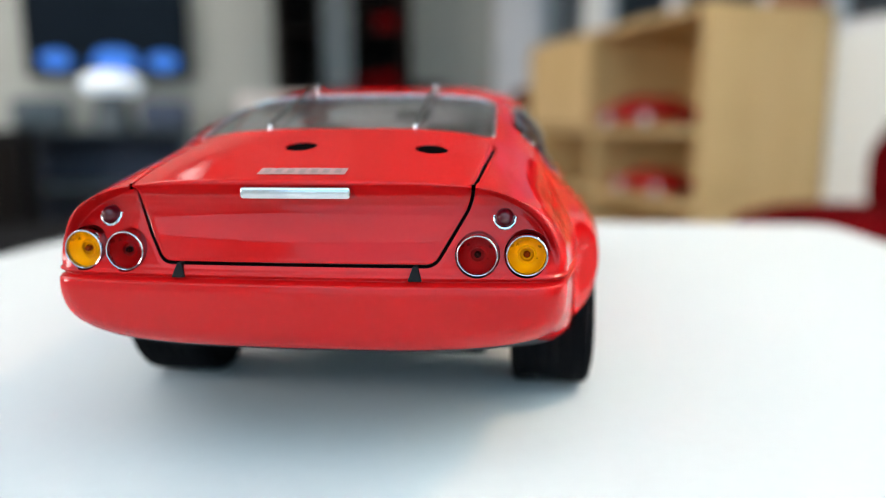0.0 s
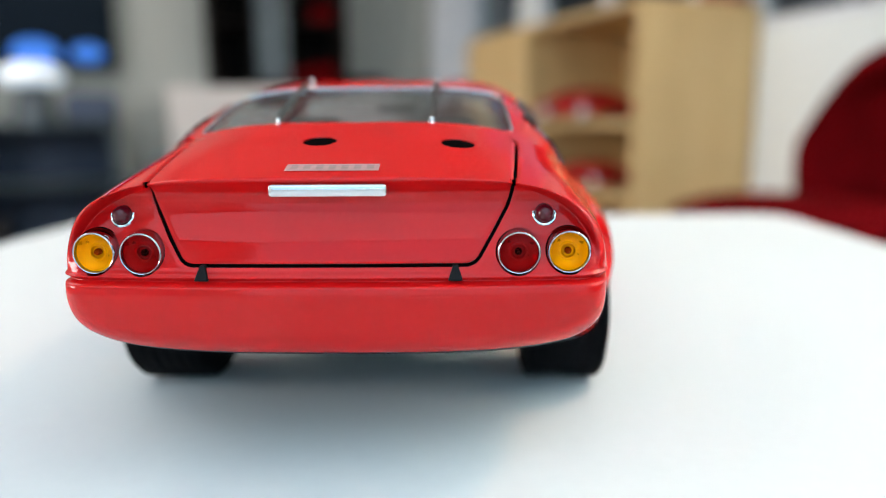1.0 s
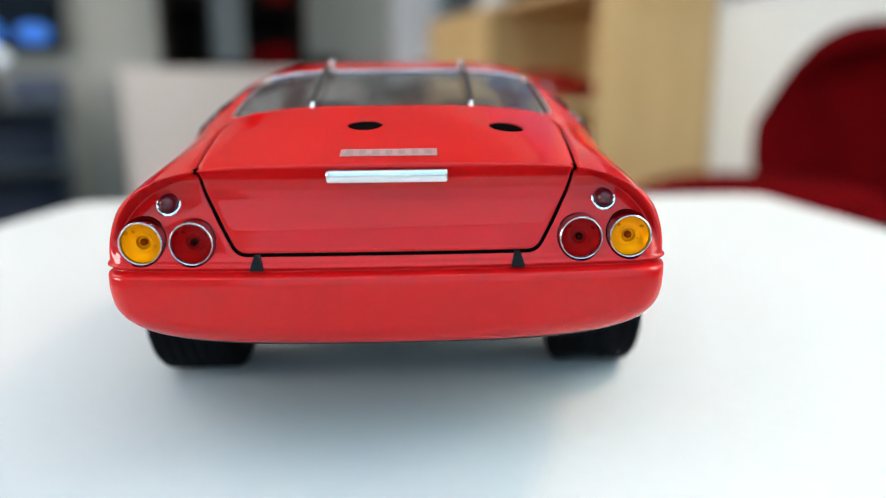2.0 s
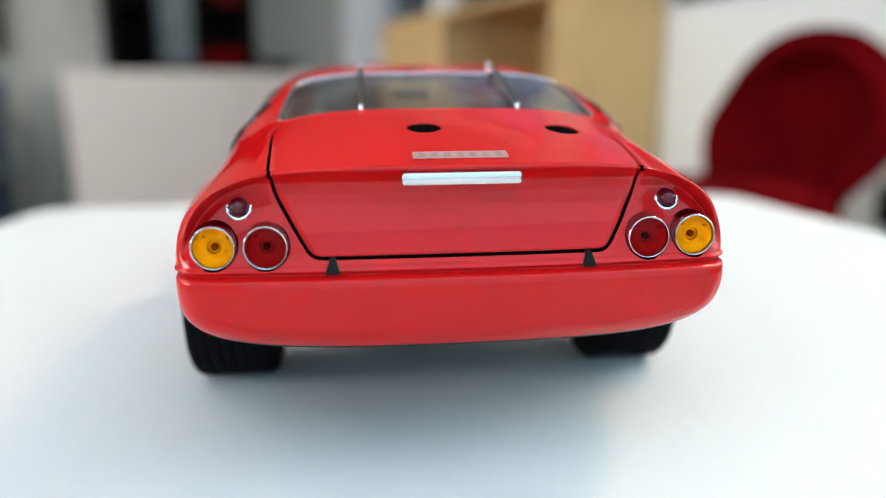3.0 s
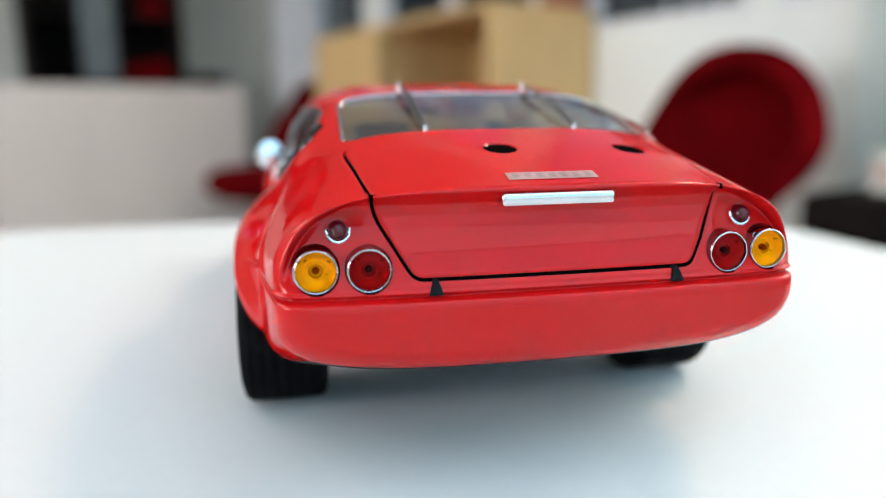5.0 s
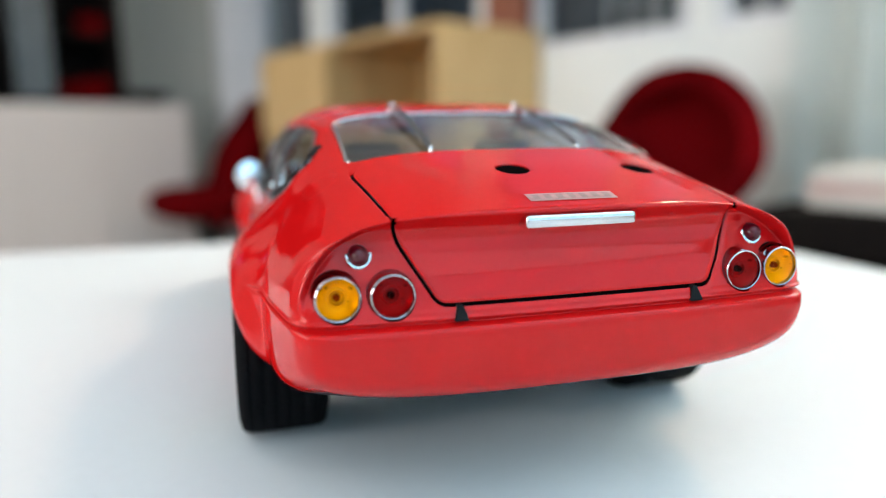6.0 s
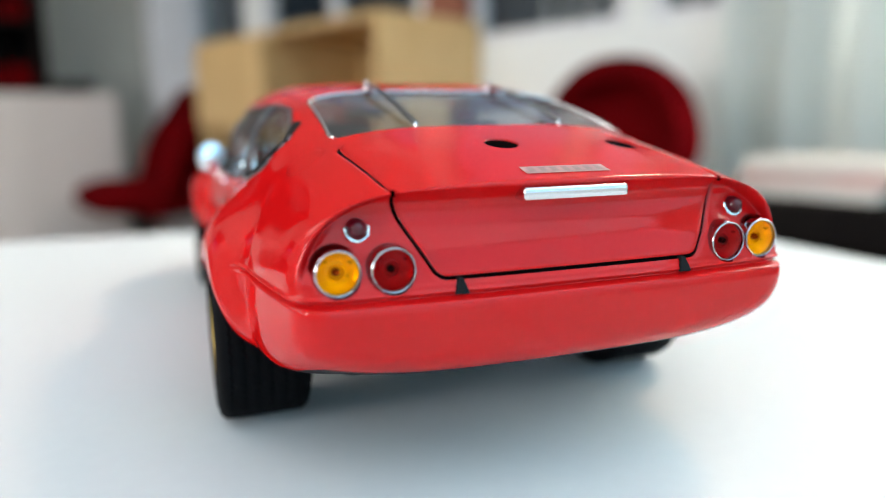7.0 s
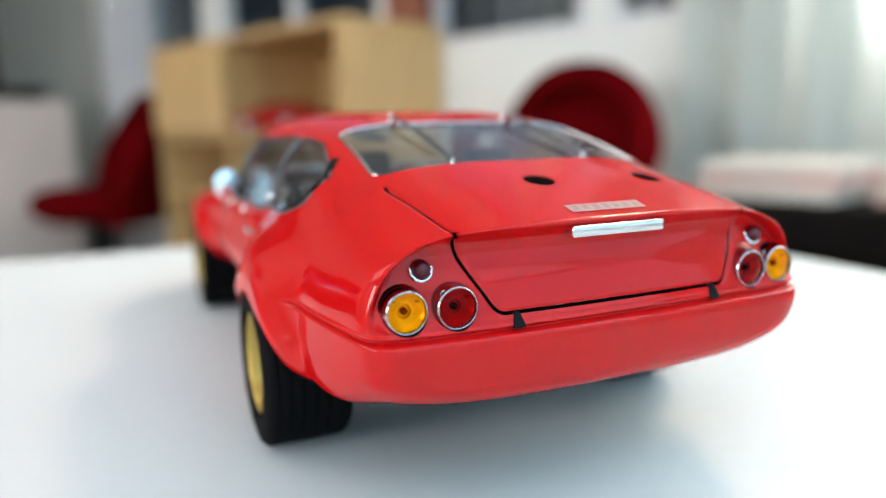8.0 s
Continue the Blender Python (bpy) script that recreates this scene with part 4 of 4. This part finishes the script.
for zz in BOARDS:
    part("shelf_board", box(0.006, D - 0.01, th, L - th, zz - th, zz, 0.001), PINE, shelf)
part("plinth", box(0.02, 0.035, th, L - th, 0, 0.038), PINE, shelf)


def toy_car(x, y, z, turn, length, m, label):
    k = length / 0.25
    toy = room_thing("toy_car", x, y, z, turn, label, "model car", "model cars on the bookshelf")
    prof = [(-0.125, 0.018), (-0.122, 0.038), (-0.075, 0.044), (-0.045, 0.064), (0.015, 0.065), (0.05, 0.046), (0.115, 0.036), (0.125, 0.020), (0.12, 0.012), (-0.12, 0.012)]
    bm = bmesh.new()
    f = bm.faces.new([bm.verts.new((-0.05 * k, a * k, b * k)) for a, b in rounded(prof, 0.012, 3)])
    g = bmesh.ops.extrude_face_region(bm, geom=[f])["geom"]
    bmesh.ops.translate(bm, verts=[v for v in g if isinstance(v, bmesh.types.BMVert)], vec=(0.1 * k, 0, 0))
    for v in bm.verts:
        v.co.x *= 1 - 0.28 * max(0, (v.co.z / k - 0.042) / 0.023)
    bmesh.ops.recalc_face_normals(bm, faces=bm.faces)
    part("body", bm, m, toy)
    for sx in (-1, 1):
        part("side_window", box(sx * 0.0425 * k - 0.002, sx * 0.0425 * k + 0.002, -0.05 * k, 0.035 * k, 0.046 * k, 0.059 * k, 0.001), BLACK, toy)
        for yy in (-0.076, 0.074):
            w = part("wheel", lathe([(0.010 * k, -0.007 * k), (0.0175 * k, -0.007 * k), (0.0175 * k, 0.007 * k), (0.010 * k, 0.007 * k)], 24, "x"), RUBBER, toy, "", False, pose(sx * 0.044 * k, yy * k, 0.0175 * k))
            part("rim", lathe([(0, -0.0085 * k), (0.0125 * k, -0.0085 * k), (0.0125 * k, 0.0085 * k), (0, 0.0085 * k)], 20, "x"), FRAME, w, "bright wheel rim")
    return toy


toy_car(SX0 + 0.095, SY0 + 0.43, BOARDS[3], 0, 0.40, TOYRED, "red model car with bright wheels on the upper board")
toy_car(SX0 + 0.10, SY0 + 0.385, BOARDS[2], 6, 0.32, TOYRED, "red model car on the lower board")
board = room_thing("upright_box", SX1 - 0.04, SY0 + 0.115, SH, 0, "terracotta brown box standing on the bookshelf", "box")
part("carton", box(-0.03, 0.03, -0.085, 0.085, 0, 0.26, 0.004), RUST, board)


# crimson tub chairs
def tub_chair(x, y, turn, scale, low, top, span, pinch, cushion, wrap, label):
    chair = room_thing("tub_chair", x, y, 0, turn, label, "chair", "crimson tub chairs")
    k = scale
    bm = bmesh.new()
    n, m = 36, 24
    grid = []
    for i in range(m + 1):
        h = math.sin(0.5 * math.pi * i / m)
        row = []
        for j in range(n + 1):
            a = (j / n - 0.5) * 2
            wide = 0.5 * span * math.sqrt(max(0.0, 1 - (max(h - 0.42, 0) / 0.58) ** 2.2)) * (1 - pinch * step(0.62, 0.08, h))
            xx = 0.24 + 0.08 * h - wrap * abs(a) ** 2.2 * (1 - 0.45 * h)
            row.append(bm.verts.new((k * xx, k * wide * a, k * (low + (top - low) * h))))
        grid.append(row)
    for i in range(m):
        for j in range(n):
            bm.faces.new((grid[i][j], grid[i][j + 1], grid[i + 1][j + 1], grid[i + 1][j]))
    bmesh.ops.remove_doubles(bm, verts=bm.verts, dist=1e-5)
    bmesh.ops.recalc_face_normals(bm, faces=bm.faces)
    bmesh.ops.solidify(bm, geom=bm.faces[:], thickness=0.05 * k)
    part("back", bm, CRIMSON, chair, "rounded crimson shell back", True)
    prof = [(0, cushion), (0.17, cushion - 0.002), (0.22, cushion - 0.018), (0.24, cushion - 0.05), (0.23, cushion - 0.10), (0.17, cushion - 0.13), (0, cushion - 0.14)]
    part("seat", lathe([(r * k, z * k) for r, z in prof], 40), CRIMSON, chair, "thick round crimson cushion", True)
    part("stem", lathe([(0, (cushion - 0.13) * k), (0.03 * k, (cushion - 0.13) * k), (0.028 * k, 0.06 * k), (0.05 * k, 0.03 * k), (0.20 * k, 0.012 * k), (0.21 * k, 0), (0, 0)], 36), BLACK, chair, "black pedestal foot", True)
    return chair


tub_chair(1.075, 0.862, -8, 0.98, 0.44, 0.79, 0.45, 0.50, 0.54, 0.15, "crimson upholstered tub chair with a rounded back")
tub_chair(1.12, 3.05, -12, 1.10, 0.29, 0.78, 0.58, 0.15, 0.43, 0.24, "crimson upholstered tub chair behind the bookshelf")

# white sideboard and dark display cabinet on the end wall
side = room_thing("sideboard", 0.07, FAR_Y, 0, 0, "cream white lacquered sideboard against the end wall", "sideboard")
part("carcass", box(0, 1.10, -0.405, -0.004, 0.06, 0.838, 0.006), CREAM, side)
part("plinth", box(0.02, 1.08, -0.37, -0.004, 0, 0.058), BLACK, side)
for k in range(3):
    part("door", box(0.004 + k * 0.365, 0.004 + k * 0.365 + 0.361, -0.422, -0.406, 0.07, 0.830, 0.003), CREAM, side)
cab = room_thing("display_cabinet", 0.27, FAR_Y, 0.840, 0, "dark wooden open cabinet with red models inside", "cabinet")
part("back_board", box(0, 0.66, -0.02, -0.004, 0.0, 1.3), DARKWOOD, cab)
for xx in (0.0, 0.20, 0.35, 0.635):
    part("upright", box(xx, xx + 0.025, -0.30, -0.02, 0, 1.3, 0.002), DARKWOOD, cab)
for zz in (0.0, 0.30, 0.66, 1.275):
    part("shelf_board", box(0.002, 0.658, -0.29, -0.021, zz, zz + 0.02, 0.002), DARKWOOD, cab)
part("glass_door", box(0.215, 0.36, -0.312, -0.301, 0.03, 1.26, 0.002), GREY, cab, "grey glass door")
for xx, zz, hh, m in ((0.55, 0.02, 0.10, CRIMSON), (0.43, 0.02, 0.08, CRIMSON), (0.55, 0.32, 0.08, CRIMSON), (0.49, 0.41, 0.12, CREAM)):
    b = room_thing("model_box", 0.27 + xx, FAR_Y - 0.19 - 0.001 * xx, 0.840 + (zz if zz != 0.41 else 0.68), 0, "small boxed model on a dark shelf", "box")
    part("carton", box(-0.055, 0.055, -0.06, 0.06, 0, hh, 0.006), m, b)
dish = room_thing("dish", 1.05, FAR_Y - 0.2, 0.838, 0, "dark shallow dish on the sideboard", "dish")
part("bowl", lathe([(0, 0.012), (0.05, 0.012), (0.10, 0.06), (0.115, 0.062), (0.06, 0.0), (0, 0.0)], 32), BLACK, dish, "", True)
# Pale strip in the corner, built as a white box from floor to ceiling.
corner_box = room_thing("column", 1.60, FAR_Y, 0, 0, "white upright box in the corner of the room", "column", kind="structure")
part("casing", box(-0.11, 0.118, -0.12, -0.002, 0, CEIL - 0.002, 0.004), FRAME, corner_box)

# television corner
stand = room_thing("tv_stand", -0.52, FAR_Y, 0, 0, "low grey glass stand under the television", "stand")
for zz in (0.10, 0.40, 0.66):
    part("glass_shelf", box(-0.40, 0.38, -0.46, -0.02, zz, zz + 0.018, 0.004), GREY, stand)
for xx in (-0.37, 0.35):
    part("post", box(xx - 0.02, xx + 0.02, -0.40, -0.08, 0.0, 0.66, 0.005), GREY, stand)
part("back_panel", box(-0.34, 0.32, -0.02, -0.01, 0.05, 0.66), SLATE, stand)
tv = room_thing("television", -0.505, FAR_Y - 0.03, 0.925, 0, "flat black television showing a dark blue picture", "television")
part("case", box(-0.365, 0.365, -0.045, 0, 0, 0.44, 0.006), BLACK, tv)
part("screen", box(-0.35, 0.35, -0.049, -0.046, 0.015, 0.425), SCREEN, tv)
for xx, ww in ((-0.235, 0.07), (0.02, 0.10), (0.24, 0.072)):
    part("blue_light", lathe([(0, 0.0525), (ww, 0.0515), (ww, 0.050)], 24, "y"), BLUE, tv, "glowing blue patch of the picture", False, Matrix.Translation((xx, 0, 0.075)) @ Matrix.Diagonal((1, 1, 0.6, 1)))
# Bright white patch of unknown kind, built as a self-lit dome.
glow = room_thing("glow_dome", -0.49, FAR_Y - 0.22, 0.678, 0, "glowing white dome below the television", "lamp")
part("dome", lathe([(0, 0.265), (0.07, 0.26), (0.12, 0.235), (0.14, 0.20), (0.10, 0.165), (0, 0.16)], 32), GLOWGLASS, glow, "", True)
part("dome_foot", lathe([(0, 0.17), (0.06, 0.17), (0.075, 0.10), (0.09, 0.012), (0.09, 0), (0, 0)], 24), GREY, glow, "", True)
for xx, ww, hh, m in ((-0.78, 0.12, 0.14, GREY), (-0.26, 0.11, 0.13, SLATE)):
    bag = room_thing("cushion", xx, FAR_Y - 0.26, 0.678, 8, "blue-grey cushion on the television stand", "cushion", "cushions on the stand")
    part("pad", box(-ww, ww, -0.08, 0.08, 0, hh, 0.04, 4), m, bag, "", True)
speaker = room_thing("speaker", -0.82, FAR_Y - 0.80, 0, 0, "tall black floor speaker beside the television stand", "speaker")
part("cabinet_box", box(-0.13, 0.10, -0.14, 0.14, 0, 0.68, 0.008), BLACK, speaker)
part("grille", box(-0.115, 0.085, -0.148, -0.141, 0.06, 0.64, 0.003), DARKWOOD, speaker)
armchair = room_thing("low_table", -0.80, FAR_Y - 1.25, 0, 0, "low black table before the television", "table")
part("tabletop", box(-0.40, 0.30, -0.30, 0.30, 0.30, 0.34, 0.008), BLACK, armchair)
part("frame", box(-0.37, 0.27, -0.27, 0.27, 0.0, 0.30, 0.008), BLACK, armchair)

# low black bench under the curtain, with papers
bench = room_thing("bench", WIN_X - 0.34, -0.10, 0.045, 0, "low black wooden bench under the curtain", "bench")
part("seat_board", box(-0.20, 0.20, -1.30, 0.70, TZ - 0.20, TZ - 0.125, 0.01), DARKWOOD, bench)
part("front_panel", box(-0.18, 0.18, -1.28, 0.68, -0.045, TZ - 0.20, 0.004), DARKWOOD, bench)
for k, (yy, hh, m) in enumerate(((0.42, 0.070, PAPER), (0.12, 0.050, PINK), (-0.20, 0.062, PINK), (-0.52, 0.048, PAPER))):
    pile = room_thing("paper_pile", WIN_X - 0.36, -0.04 + yy, TZ - 0.08, 6 * k - 8, "pile of pale papers and magazines on the bench", "papers", "paper piles")
    for j in range(3):
        part("magazine", box(-0.11, 0.11, -0.13, 0.13, j * hh / 3, (j + 1) * hh / 3 - 0.001, 0.003), (m, PINK, PAPER)[(j + k) % 3], pile, "", False, pose(0, 0, 0, 0, 0, 5 * j - 4))
